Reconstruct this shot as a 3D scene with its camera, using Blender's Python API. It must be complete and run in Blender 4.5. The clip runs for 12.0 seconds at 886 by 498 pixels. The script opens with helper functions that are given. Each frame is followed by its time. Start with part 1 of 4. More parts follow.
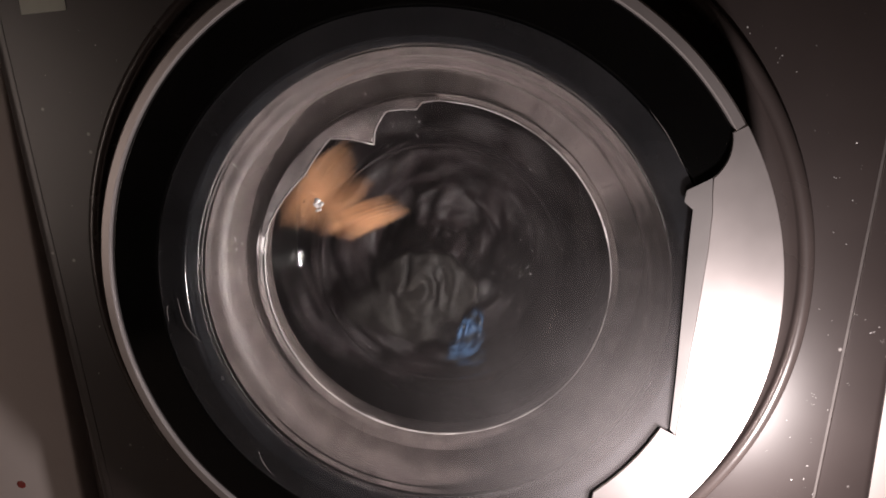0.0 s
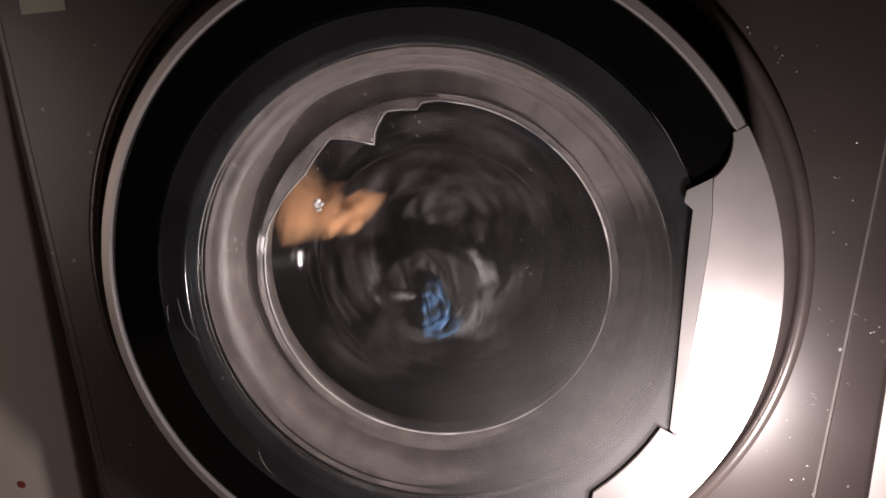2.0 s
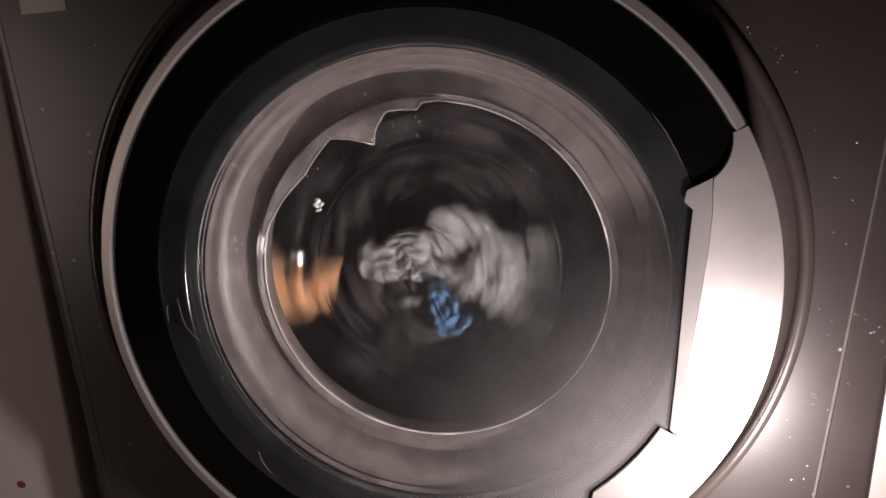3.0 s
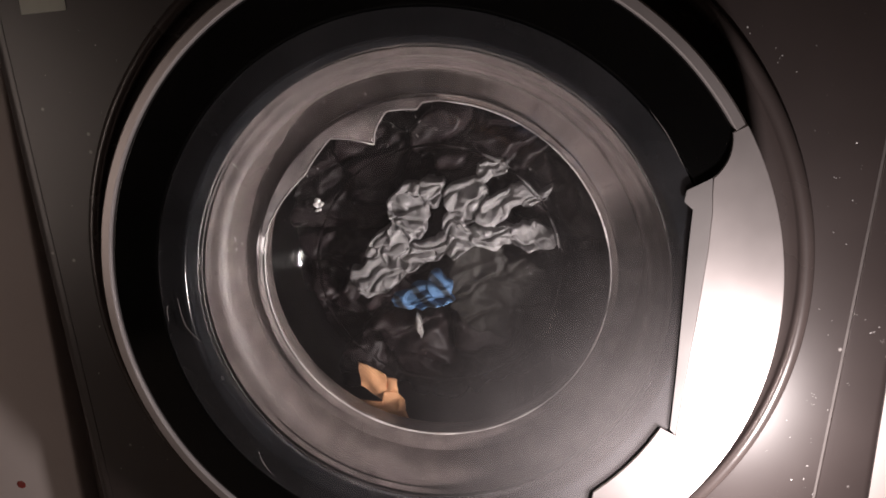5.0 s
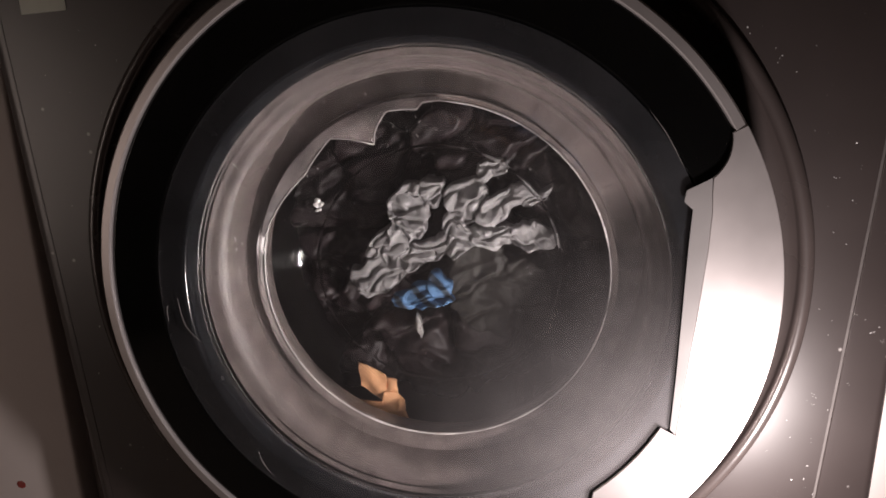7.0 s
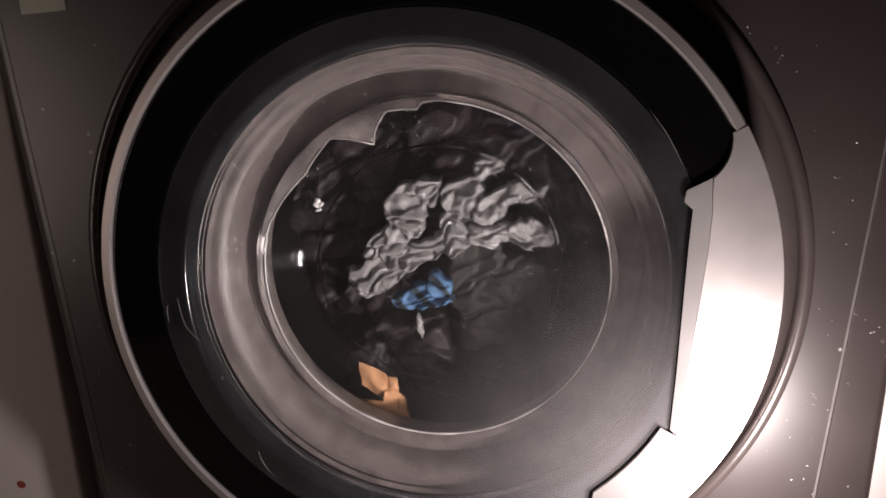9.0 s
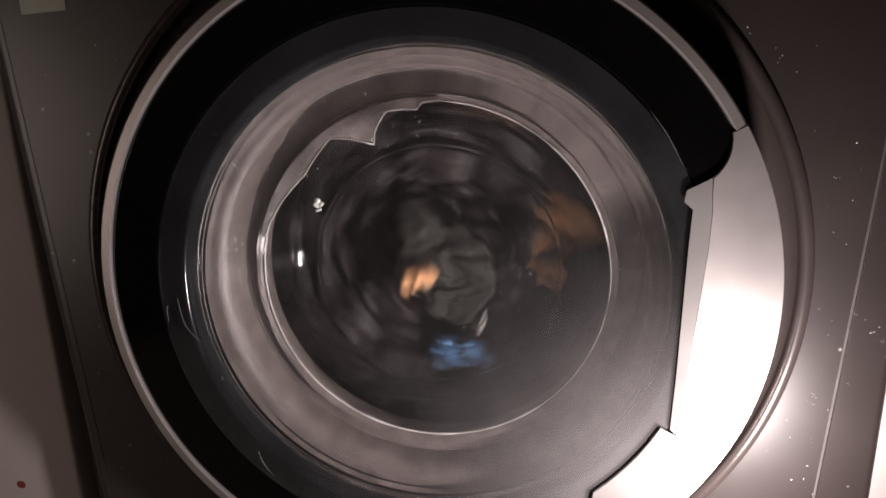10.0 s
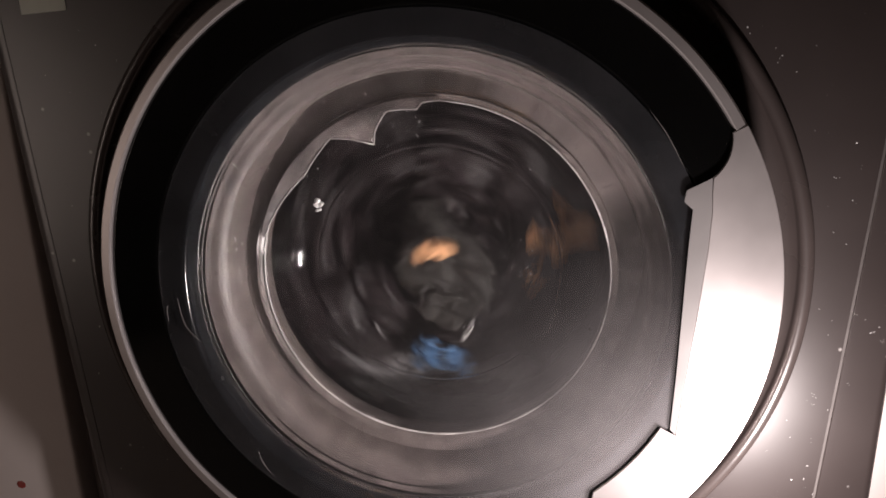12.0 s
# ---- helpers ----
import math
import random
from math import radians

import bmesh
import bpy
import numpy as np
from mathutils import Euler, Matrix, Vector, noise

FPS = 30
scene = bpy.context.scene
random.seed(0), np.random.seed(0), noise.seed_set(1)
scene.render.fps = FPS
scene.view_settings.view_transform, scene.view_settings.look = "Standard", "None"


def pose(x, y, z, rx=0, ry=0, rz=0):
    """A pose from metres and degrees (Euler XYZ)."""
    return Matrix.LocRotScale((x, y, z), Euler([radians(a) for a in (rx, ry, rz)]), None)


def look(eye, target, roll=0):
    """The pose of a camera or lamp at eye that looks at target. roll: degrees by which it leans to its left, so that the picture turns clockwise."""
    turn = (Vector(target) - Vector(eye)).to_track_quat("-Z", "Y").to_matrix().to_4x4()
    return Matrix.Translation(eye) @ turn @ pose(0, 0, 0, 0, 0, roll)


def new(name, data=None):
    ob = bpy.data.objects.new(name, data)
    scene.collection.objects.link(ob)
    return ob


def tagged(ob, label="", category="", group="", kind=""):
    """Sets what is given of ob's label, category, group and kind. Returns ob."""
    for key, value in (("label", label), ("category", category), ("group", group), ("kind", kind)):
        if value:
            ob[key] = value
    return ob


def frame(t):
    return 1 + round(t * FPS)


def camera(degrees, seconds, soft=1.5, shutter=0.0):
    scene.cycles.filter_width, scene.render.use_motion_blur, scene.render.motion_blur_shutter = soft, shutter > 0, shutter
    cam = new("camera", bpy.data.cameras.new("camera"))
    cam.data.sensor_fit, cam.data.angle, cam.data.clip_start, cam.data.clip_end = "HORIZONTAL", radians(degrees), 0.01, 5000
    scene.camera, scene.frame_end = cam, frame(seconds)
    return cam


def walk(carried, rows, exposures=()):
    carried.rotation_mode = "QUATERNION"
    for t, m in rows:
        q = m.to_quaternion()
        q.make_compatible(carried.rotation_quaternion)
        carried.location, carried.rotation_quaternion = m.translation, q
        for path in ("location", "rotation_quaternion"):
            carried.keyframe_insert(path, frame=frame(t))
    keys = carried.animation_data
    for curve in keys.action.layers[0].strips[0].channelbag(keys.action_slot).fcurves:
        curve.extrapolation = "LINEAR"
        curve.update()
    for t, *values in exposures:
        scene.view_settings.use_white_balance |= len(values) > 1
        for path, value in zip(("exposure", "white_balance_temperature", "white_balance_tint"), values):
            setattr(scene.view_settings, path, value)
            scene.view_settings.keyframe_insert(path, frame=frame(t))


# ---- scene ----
CENTRE = Vector((0.0, 0.0, 0.50))      # centre of the door, on the plane of the front panel


def at(x, y, z, turn=0.0):
    """A pose round the door's axis: offset from the door's centre, turned clockwise by degrees."""
    return pose(CENTRE.x + x, CENTRE.y + y, CENTRE.z + z, 0, turn, 0)


# ---- camera ----
cam = camera(66, 12.0, soft=1.6, shutter=1.3)
VIEW = look((0.074, -0.476, 0.661), (-0.0021, 0.1, 0.5007), -1.51)
walk(cam, [(0.0, VIEW), (12.0, VIEW)])

# ---- light ----
world = bpy.data.worlds.new("world")
scene.world = world
world.use_nodes = True
world.node_tree.nodes["Background"].inputs[0].default_value = (1.0, 0.86, 0.8, 1)
world.node_tree.nodes["Background"].inputs[1].default_value = 0.012


def lamp(name, size, watts, colour, m, tall=1.0):
    data = bpy.data.lights.new(name, "AREA")
    data.shape, data.size, data.size_y, data.energy, data.color = "ELLIPSE", size, size * tall, watts, colour
    ob = new(name, data)
    ob.matrix_world = m
    return ob


# a small torch held low and close to the door
lamp("torch_light", 0.038, 1.8, (1.0, 0.885, 0.87), look((0.258, -0.158, 0.350), (0.10, 0.03, 0.43)))
# weak unseen fill, added at the machine's side to brighten the left panel
lamp("side_fill_light", 0.28, 1.15, (1.0, 0.8, 0.7), look((-1.20, -0.95, 0.50), (-0.3, 0.0, 0.58)), 2.4)


# ---- materials ----
def material(name, colour, rough=0.5, metal=0.0, vary=0.15, scale=30.0, bump=0.0, bump_scale=200.0, rough_vary=0.1, coat=0.0, specks=0.0, spec=0.5, twill=None):
    m = bpy.data.materials.new(name)
    m.use_nodes = True
    nt = m.node_tree
    b = nt.nodes["Principled BSDF"]
    b.inputs["Metallic"].default_value = metal
    b.inputs["Specular IOR Level"].default_value = spec
    b.inputs["Coat Weight"].default_value = coat
    b.inputs["Coat Roughness"].default_value = 0.08
    tc = nt.nodes.new("ShaderNodeTexCoord")
    n1 = nt.nodes.new("ShaderNodeTexNoise")
    n1.inputs["Scale"].default_value, n1.inputs["Detail"].default_value = scale, 6
    n2 = nt.nodes.new("ShaderNodeTexNoise")
    n2.inputs["Scale"].default_value, n2.inputs["Detail"].default_value = bump_scale, 4
    nt.links.new(tc.outputs["Object"], n1.inputs["Vector"])
    nt.links.new(tc.outputs["Object"], n2.inputs["Vector"])
    ramp = nt.nodes.new("ShaderNodeValToRGB")
    dark = [c * (1 - vary) for c in colour]
    light = [min(1.0, c * (1 + vary)) for c in colour]
    ramp.color_ramp.elements[0].position, ramp.color_ramp.elements[1].position = 0.3, 0.7
    ramp.color_ramp.elements[0].color = (*dark, 1)
    ramp.color_ramp.elements[1].color = (*light, 1)
    nt.links.new(n1.outputs["Fac"], ramp.inputs["Fac"])
    out = ramp.outputs["Color"]
    if specks:
        v = nt.nodes.new("ShaderNodeTexVoronoi")
        v.inputs["Scale"].default_value = 42.0
        nt.links.new(tc.outputs["Object"], v.inputs["Vector"])
        r2 = nt.nodes.new("ShaderNodeValToRGB")
        r2.color_ramp.elements[0].position, r2.color_ramp.elements[1].position = 0.028, 0.075
        r2.color_ramp.elements[0].color, r2.color_ramp.elements[1].color = (specks, specks, specks, 1), (0, 0, 0, 1)
        nt.links.new(v.outputs["Distance"], r2.inputs["Fac"])
        mx = nt.nodes.new("ShaderNodeMix")
        mx.data_type = "RGBA"
        mx.inputs["B"].default_value = (0.45, 0.42, 0.4, 1)
        nt.links.new(r2.outputs["Color"], mx.inputs["Factor"])
        nt.links.new(out, mx.inputs["A"])
        out = mx.outputs["Result"]
    if twill:      # ribs of a twill weave or a woven stripe: scale, darkening, and where in the wave it sets in
        wv, edge, mw = (nt.nodes.new("ShaderNode" + k) for k in ("TexWave", "MapRange", "Mix"))
        wv.bands_direction = "DIAGONAL"
        wv.inputs["Scale"].default_value, wv.inputs["Distortion"].default_value = twill[0], 1.2
        nt.links.new(tc.outputs["Object"], wv.inputs["Vector"])
        edge.inputs["From Min"].default_value, edge.inputs["From Max"].default_value = twill[2], twill[2] + 0.25
        nt.links.new(wv.outputs["Fac"], edge.inputs["Value"])
        mw.data_type, mw.blend_type = "RGBA", "MULTIPLY"
        mw.inputs["B"].default_value = (twill[1], twill[1], twill[1], 1)
        nt.links.new(edge.outputs["Result"], mw.inputs["Factor"])
        nt.links.new(out, mw.inputs["A"])
        out = mw.outputs["Result"]
    nt.links.new(out, b.inputs["Base Color"])
    mr = nt.nodes.new("ShaderNodeMapRange")
    mr.inputs["To Min"].default_value, mr.inputs["To Max"].default_value = max(0.02, rough - rough_vary), min(1, rough + rough_vary)
    nt.links.new(n1.outputs["Fac"], mr.inputs["Value"])
    nt.links.new(mr.outputs["Result"], b.inputs["Roughness"])
    if bump:
        bp = nt.nodes.new("ShaderNodeBump")
        bp.inputs["Strength"].default_value, bp.inputs["Distance"].default_value = bump, 0.001
        nt.links.new(n2.outputs["Fac"], bp.inputs["Height"])
        nt.links.new(bp.outputs["Normal"], b.inputs["Normal"])
    return m


def glass_material(name, colour, film, rough=0.0, thin=False, haze=None):
    """Clear glass under a thin dried soap film. The last argument gives x, z, radius and strength of a painted glare
    haze.
    """
    m = bpy.data.materials.new(name)
    m.use_nodes = True
    nt = m.node_tree
    nt.nodes.remove(nt.nodes["Principled BSDF"])
    if thin:      # a thin pane does not bend the view: clear, with a mirror gloss
        clear, gloss, fr, g = (nt.nodes.new("ShaderNode" + k) for k in ("BsdfTransparent", "BsdfGlossy", "Fresnel", "MixShader"))
        clear.inputs["Color"].default_value, gloss.inputs["Roughness"].default_value, fr.inputs["IOR"].default_value = (*colour, 1), rough, 1.3
        nt.links.new(fr.outputs[0], g.inputs["Fac"])
        nt.links.new(clear.outputs[0], g.inputs[1])
        nt.links.new(gloss.outputs[0], g.inputs[2])
    else:
        g = nt.nodes.new("ShaderNodeBsdfGlass")
        g.inputs["IOR"].default_value, g.inputs["Roughness"].default_value, g.inputs["Color"].default_value = 1.45, rough, (*colour, 1)
    d = nt.nodes.new("ShaderNodeBsdfDiffuse")
    d.inputs["Color"].default_value = (0.75, 0.7, 0.71, 1)
    tc = nt.nodes.new("ShaderNodeTexCoord")
    n = nt.nodes.new("ShaderNodeTexNoise")
    n.inputs["Scale"].default_value, n.inputs["Detail"].default_value = 22, 8
    nt.links.new(tc.outputs["Object"], n.inputs["Vector"])
    mr = nt.nodes.new("ShaderNodeMapRange")
    mr.inputs["From Min"].default_value, mr.inputs["From Max"].default_value = 0.3, 0.75
    mr.inputs["To Min"].default_value, mr.inputs["To Max"].default_value = film * 0.4, film * 1.6
    nt.links.new(n.outputs["Fac"], mr.inputs["Value"])
    fac = mr.outputs["Result"]
    if haze:
        x, z, radius, strength = haze
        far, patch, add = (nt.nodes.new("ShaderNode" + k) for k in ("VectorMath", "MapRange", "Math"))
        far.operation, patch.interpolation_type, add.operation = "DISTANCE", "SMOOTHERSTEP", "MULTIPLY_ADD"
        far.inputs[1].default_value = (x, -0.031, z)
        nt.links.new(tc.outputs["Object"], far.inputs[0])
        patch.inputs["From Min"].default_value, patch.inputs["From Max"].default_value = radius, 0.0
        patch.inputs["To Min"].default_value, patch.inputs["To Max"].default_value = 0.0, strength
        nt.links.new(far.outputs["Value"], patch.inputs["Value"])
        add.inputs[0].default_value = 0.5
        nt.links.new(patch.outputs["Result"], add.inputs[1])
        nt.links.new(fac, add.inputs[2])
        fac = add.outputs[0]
    mix = nt.nodes.new("ShaderNodeMixShader")
    nt.links.new(fac, mix.inputs["Fac"])
    nt.links.new(g.outputs[0], mix.inputs[1])
    nt.links.new(d.outputs[0], mix.inputs[2])
    nt.links.new(mix.outputs[0], nt.nodes["Material Output"].inputs["Surface"])
    return m


GRAPHITE = material("graphite_paint", (0.047, 0.036, 0.034), 0.35, 0.0, 0.12, 8, 0.04, 900, 0.05, 0.0, specks=0.8, spec=1.0)
GRAPHITE_DISH = material("graphite_dish", (0.06, 0.047, 0.044), 0.27, 0.0, 0.1, 12, 0.03, 700, 0.05, 0.0, spec=0.8)
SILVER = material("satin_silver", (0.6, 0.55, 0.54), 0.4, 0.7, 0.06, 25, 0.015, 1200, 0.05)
# the handle's silver with shade in its colour, for the flank facing left
FLANK_SHADE = material("satin_flank_shade", (0.3, 0.28, 0.275), 0.45, 0.3, 0.06, 25, 0.05, 1200, 0.05)
BLACK_GLOSS = material("black_gloss_plastic", (0.003, 0.003, 0.003), 0.1, 0.0, 0.2, 20, 0.0, 300, 0.04)
FOLD = material("wet_dark_rubber", (0.07, 0.057, 0.055), 0.36, 0.0, 0.6, 38, 0.4, 160, 0.1, spec=0.3)
SMOKE = material("smoked_plastic", (0.014, 0.015, 0.017), 0.12, 0.0, 0.25, 20, 0.0, 500, 0.03, specks=0.15)
DARK_PLASTIC = material("dark_grip_plastic", (0.02, 0.019, 0.02), 0.45, 0.0, 0.1, 20)
# far paler than the gasket: the lip's highlight is in the colour
LIP_HIGHLIGHT = material("lip_highlight_rubber", (0.42, 0.39, 0.38), 0.2, 0.0, 0.5, 16, 0.2, 150, 0.1)
RUBBER = material("grey_rubber", (0.113, 0.091, 0.086), 0.4, 0.0, 0.36, 70, 0.5, 600, 0.1, spec=0.42)
GLASS = glass_material("door_glass", (0.97, 0.98, 0.98), 0.003, 0.022)
# film with the torch's glare painted as haze at lower right
COVER_GLASS = glass_material("cover_glass", (0.985, 0.985, 0.985), 0.010, 0.03, thin=True, haze=(0.17, -0.18, 0.27, 0.14))
WATER = glass_material("water_drop", (1, 1, 1), 0.0, 0.04)
# white of soap and dust, also used for glints painted on the glass
DIRT_AND_GLINT = material("dirt_and_glint", (0.6, 0.58, 0.57), 0.4, 0.0, 0.1, 300, 0.5, 800)
STEEL = material("drum_steel", (0.35, 0.33, 0.32), 0.35, 1.0, 0.1, 30, 0.03, 300)
GREY_CLOTH = material("grey_jersey", (0.2, 0.19, 0.193), 0.48, 0.0, 0.15, 60, 0.35, 1500, 0.05)
BLUE_CLOTH = material("blue_cotton", (0.034, 0.09, 0.185), 0.75, 0.0, 0.2, 60, 0.35, 1500, 0.05, twill=(24.0, 0.1, 0.68))
ORANGE_CLOTH = material("orange_twill", (0.82, 0.42, 0.21), 0.8, 0.0, 0.15, 70, 0.4, 1300, 0.05, twill=(190.0, 0.6, 0.4))
BLACK_CLOTH = material("black_cotton", (0.0165, 0.011, 0.012), 0.5, 0.0, 0.4, 40, 0.5, 420, 0.12, spec=0.33)
BROWN_CLOTH = material("brown_cotton", (0.014, 0.012, 0.0105), 0.6, 0.0, 0.3, 40, 0.6, 500, 0.12, spec=0.25)
PALE_CLOTH = material("pale_grey_tape", (0.2, 0.19, 0.185), 0.7, 0.0, 0.1, 80, 0.3, 1500)
WHITE = material("white_lacquer", (0.74, 0.66, 0.63), 0.4, 0.0, 0.04, 10, 0.03, 300)
WALL = material("wall_paint", (0.55, 0.5, 0.46), 0.9, 0.0, 0.06, 6, 0.1, 200)
TILE = material("floor_tile", (0.4, 0.36, 0.32), 0.4, 0.0, 0.12, 5, 0.05, 100)
STICKER = material("sticker_paper", (0.84, 0.9, 0.78), 0.34, 0.0, 0.06, 60, spec=0.9)
RED = material("red_stain", (0.35, 0.06, 0.05), 0.5, 0.0, 0.2, 200)
# pale tone for the painted highlight lines on the cover glass
GLINT_LINE = material("pale_glint_line", (0.24, 0.22, 0.215), 0.35, 0.0, 0.3, 400, 0.4, 900)
SEAM = material("seam_edge", (0.13, 0.115, 0.11), 0.45, 0.1, 0.1, 60)


# ---- mesh helpers ----
def part(name, bm, mat, parent=None, label="", smooth=True, crease=40.0):
    bmesh.ops.recalc_face_normals(bm, faces=bm.faces)
    me = bpy.data.meshes.new(name)
    for f in bm.faces:
        f.smooth = smooth
    for e in bm.edges:
        if smooth and len(e.link_faces) == 2 and e.calc_face_angle(0) > radians(crease):
            e.smooth = False
    bm.to_mesh(me)
    bm.free()
    me.materials.append(mat)
    ob = new(name, me)
    if parent:
        ob.parent = parent
    if label:
        tagged(ob, label)
    return ob


def lathe(profile, steps=128, closed=True, start=0.0, end=360.0):
    """Turn a closed profile of (radius, y) round the y axis."""
    bm = bmesh.new()
    full = abs(end - start) >= 359.9
    n = steps if full else steps + 1
    rings = []
    for i in range(n):
        a = radians(start + (end - start) * i / steps)
        rings.append([bm.verts.new((r * math.cos(a), y, r * math.sin(a))) for r, y in profile])
    k = len(profile)
    for i in range(steps):
        p, q = rings[i], rings[(i + 1) % n]
        for j in range(k if closed else k - 1):
            bm.faces.new((p[j], p[(j + 1) % k], q[(j + 1) % k], q[j]))
    if closed and not full:
        bm.faces.new(rings[0])
        bm.faces.new(rings[-1])
    bmesh.ops.remove_doubles(bm, verts=bm.verts, dist=1e-6)
    return bm


def prism(outline, y0, y1, bevel=0.0, segments=3):
    """A flat shape in x and z, with thickness from y0 (front) to y1."""
    bm = bmesh.new()
    f = bm.faces.new([bm.verts.new((x, y0, z)) for x, z in outline])
    r = bmesh.ops.extrude_face_region(bm, geom=[f])
    for v in r["geom"]:
        if isinstance(v, bmesh.types.BMVert):
            v.co.y = y1
    bmesh.ops.recalc_face_normals(bm, faces=bm.faces)
    if bevel:
        edges = [e for e in bm.edges if all(abs(v.co.y - y0) < 1e-6 for v in e.verts)]
        bmesh.ops.bevel(bm, geom=edges, offset=bevel, segments=segments, affect="EDGES", profile=0.5)
    return bm


def box(x0, x1, y0, y1, z0, z1, bevel=0.0, segments=3):
    bm = bmesh.new()
    bmesh.ops.create_cube(bm, size=1, matrix=Matrix.Translation(((x0 + x1) / 2, (y0 + y1) / 2, (z0 + z1) / 2)) @ Matrix.Diagonal((x1 - x0, y1 - y0, z1 - z0, 1)))
    if bevel:
        bmesh.ops.bevel(bm, geom=list(bm.edges), offset=bevel, segments=segments, affect="EDGES", profile=0.5)
    return bm


def arc(r, a0, a1, n):
    return [(r * math.cos(radians(a0 + (a1 - a0) * i / n)), r * math.sin(radians(a0 + (a1 - a0) * i / n))) for i in range(n + 1)]


# ---- room ----
def room():
    for name, b, mat, label in (
            ("floor", (-1.6, 1.4, -1.9, 0.75, -0.1, 0.0), TILE, "beige stone tile floor of a small room"),
            ("ceiling", (-1.6, 1.4, -1.9, 0.75, 2.4, 2.5), WALL, "plain painted ceiling"),
            ("wall_north", (-1.6, 1.4, 0.75, 0.85, 0.0, 2.4), WALL, "plain painted wall behind the machine"),
            ("wall_south", (-1.6, 1.4, -2.0, -1.9, 0.0, 2.4), WALL, "plain painted wall"),
            ("wall_west", (-1.7, -1.6, -1.9, 0.75, 0.0, 2.4), WALL, "plain painted wall"),
            ("wall_east", (1.4, 1.5, -1.9, 0.75, 0.0, 2.4), WALL, "plain painted wall")):
        tagged(part(name, box(*b), mat, smooth=False), label, kind="structure")


room()


def white_unit(x0, x1, label):
    unit = new("cabinet")
    unit.location = ((x0 + x1) / 2, 0, 0)
    tagged(unit, label, "cabinet")
    w = (x1 - x0) / 2
    part("body", box(-w, w, 0.045, 0.62, 0.08, 0.88, 0.004), WHITE, unit)
    part("door", box(-w + 0.002, w - 0.002, 0.022, 0.0445, 0.10, 0.86, 0.004), WHITE, unit)
    part("plinth", box(-w + 0.01, w - 0.01, 0.07, 0.60, 0.0, 0.079), WHITE, unit)
    return unit


left_unit = white_unit(-0.97, -0.330, "white lacquered cabinet with a small red stain beside the machine")
right_unit = white_unit(0.332, 0.80, "white lacquered cabinet beside the washing machine")
stain = bmesh.new()
bmesh.ops.create_uvsphere(stain, u_segments=14, v_segments=8, radius=1, matrix=Matrix.Translation((0.258, 0.022, 0.292)) @ Matrix.Diagonal((0.0045, 0.0006, 0.004, 1)))
part("stain", stain, RED, left_unit, "small dark red dried drip")


# ---- washing machine ----
machine = new("washing_machine")
machine.location = CENTRE
tagged(machine, "graphite front-loading washing machine with round door, running", "washing machine")

HALF = 0.352       # half the width of the body
CURVE = {-1: 0.297, 1: 0.3215}   # where the corner posts begin to round off
BEND = {-1: 0.012, 1: 0.008}    # radius of that rounding
SEAM_X = 0.295     # seams that flank the front panel
ZB, ZT = -0.44, 0.27


LEAN = 0.055       # the seams draw closer towards the floor


def leaning(bm, near):
    """Shear the edges that follow a seam."""
    for v in bm.verts:
        if abs(abs(v.co.x) - near) < 0.0045:
            v.co.x += (0.002 + LEAN * v.co.z) * (1 if v.co.x > 0 else -1)
    return bm


def panel_with_hole(radius, half, zb, zt, depth):
    bm = bmesh.new()
    corners = [math.degrees(math.atan2(z, x)) % 360 for x, z in ((half, zt), (-half, zt), (-half, zb), (half, zb))]
    angles = sorted(set([i * 3.0 for i in range(120)] + corners))
    rows = []
    for a in angles:
        c, s = math.cos(radians(a)), math.sin(radians(a))
        k = min(half / abs(c) if abs(c) > 1e-9 else 9, (zt / s if s > 1e-9 else (zb / s if s < -1e-9 else 9)))
        rows.append([bm.verts.new((radius * c, depth, radius * s)), bm.verts.new((radius * c, 0, radius * s)),
                     bm.verts.new((k * c, 0, k * s)), bm.verts.new((k * c, depth, k * s))])
    for i in range(len(rows)):
        p, q = rows[i], rows[(i + 1) % len(rows)]
        for j in range(3):
            bm.faces.new((p[j], p[j + 1], q[j + 1], q[j]))
    return bm


part("front_panel", leaning(panel_with_hole(0.2685, SEAM_X - 0.0012, ZB, ZT, 0.012), SEAM_X), GRAPHITE, machine, smooth=True, crease=20)
# shoulders: rounded corner posts left and right of the panel
for side in (-1, 1):
    bm = bmesh.new()
    start = SEAM_X + (0.0012 if side > 0 else -0.0011)
    pts = [(start, 0.012), (start, 0.0005), (start + 0.0005, 0.0)]
    pts += [(CURVE[side] + BEND[side] * math.sin(radians(a)), BEND[side] * (1 - math.cos(radians(a)))) for a in range(0, 91, 9)]
    edge = CURVE[side] + BEND[side]
    pts += [(edge, 0.60), (edge - 0.004, 0.60), (edge - 0.004, 0.016), (start + 0.003, 0.012)]
    lo = [bm.verts.new((side * x, y, ZB)) for x, y in pts]
    hi = [bm.verts.new((side * x, y, ZT)) for x, y in pts]
    for i in range(len(pts)):
        j = (i + 1) % len(pts)
        bm.faces.new((lo[i], lo[j], hi[j], hi[i]))
    for v in bm.verts:
        if side < 0 or v.co.x < SEAM_X + 0.0045:
            v.co.x += side * (0.002 + LEAN * v.co.z)
    part("side_panel", bm, GRAPHITE, machine)
    if side > 0:
        part("seam_strip", leaning(box(side * SEAM_X - 0.0009, side * SEAM_X + 0.0009, 0.0005, 0.01, ZB, ZT), SEAM_X), SEAM, machine, "thin pale seam strip", smooth=False)
part("base", box(-HALF + 0.02, HALF - 0.02, 0.02, 0.58, -0.5, ZB), DARK_PLASTIC, machine)
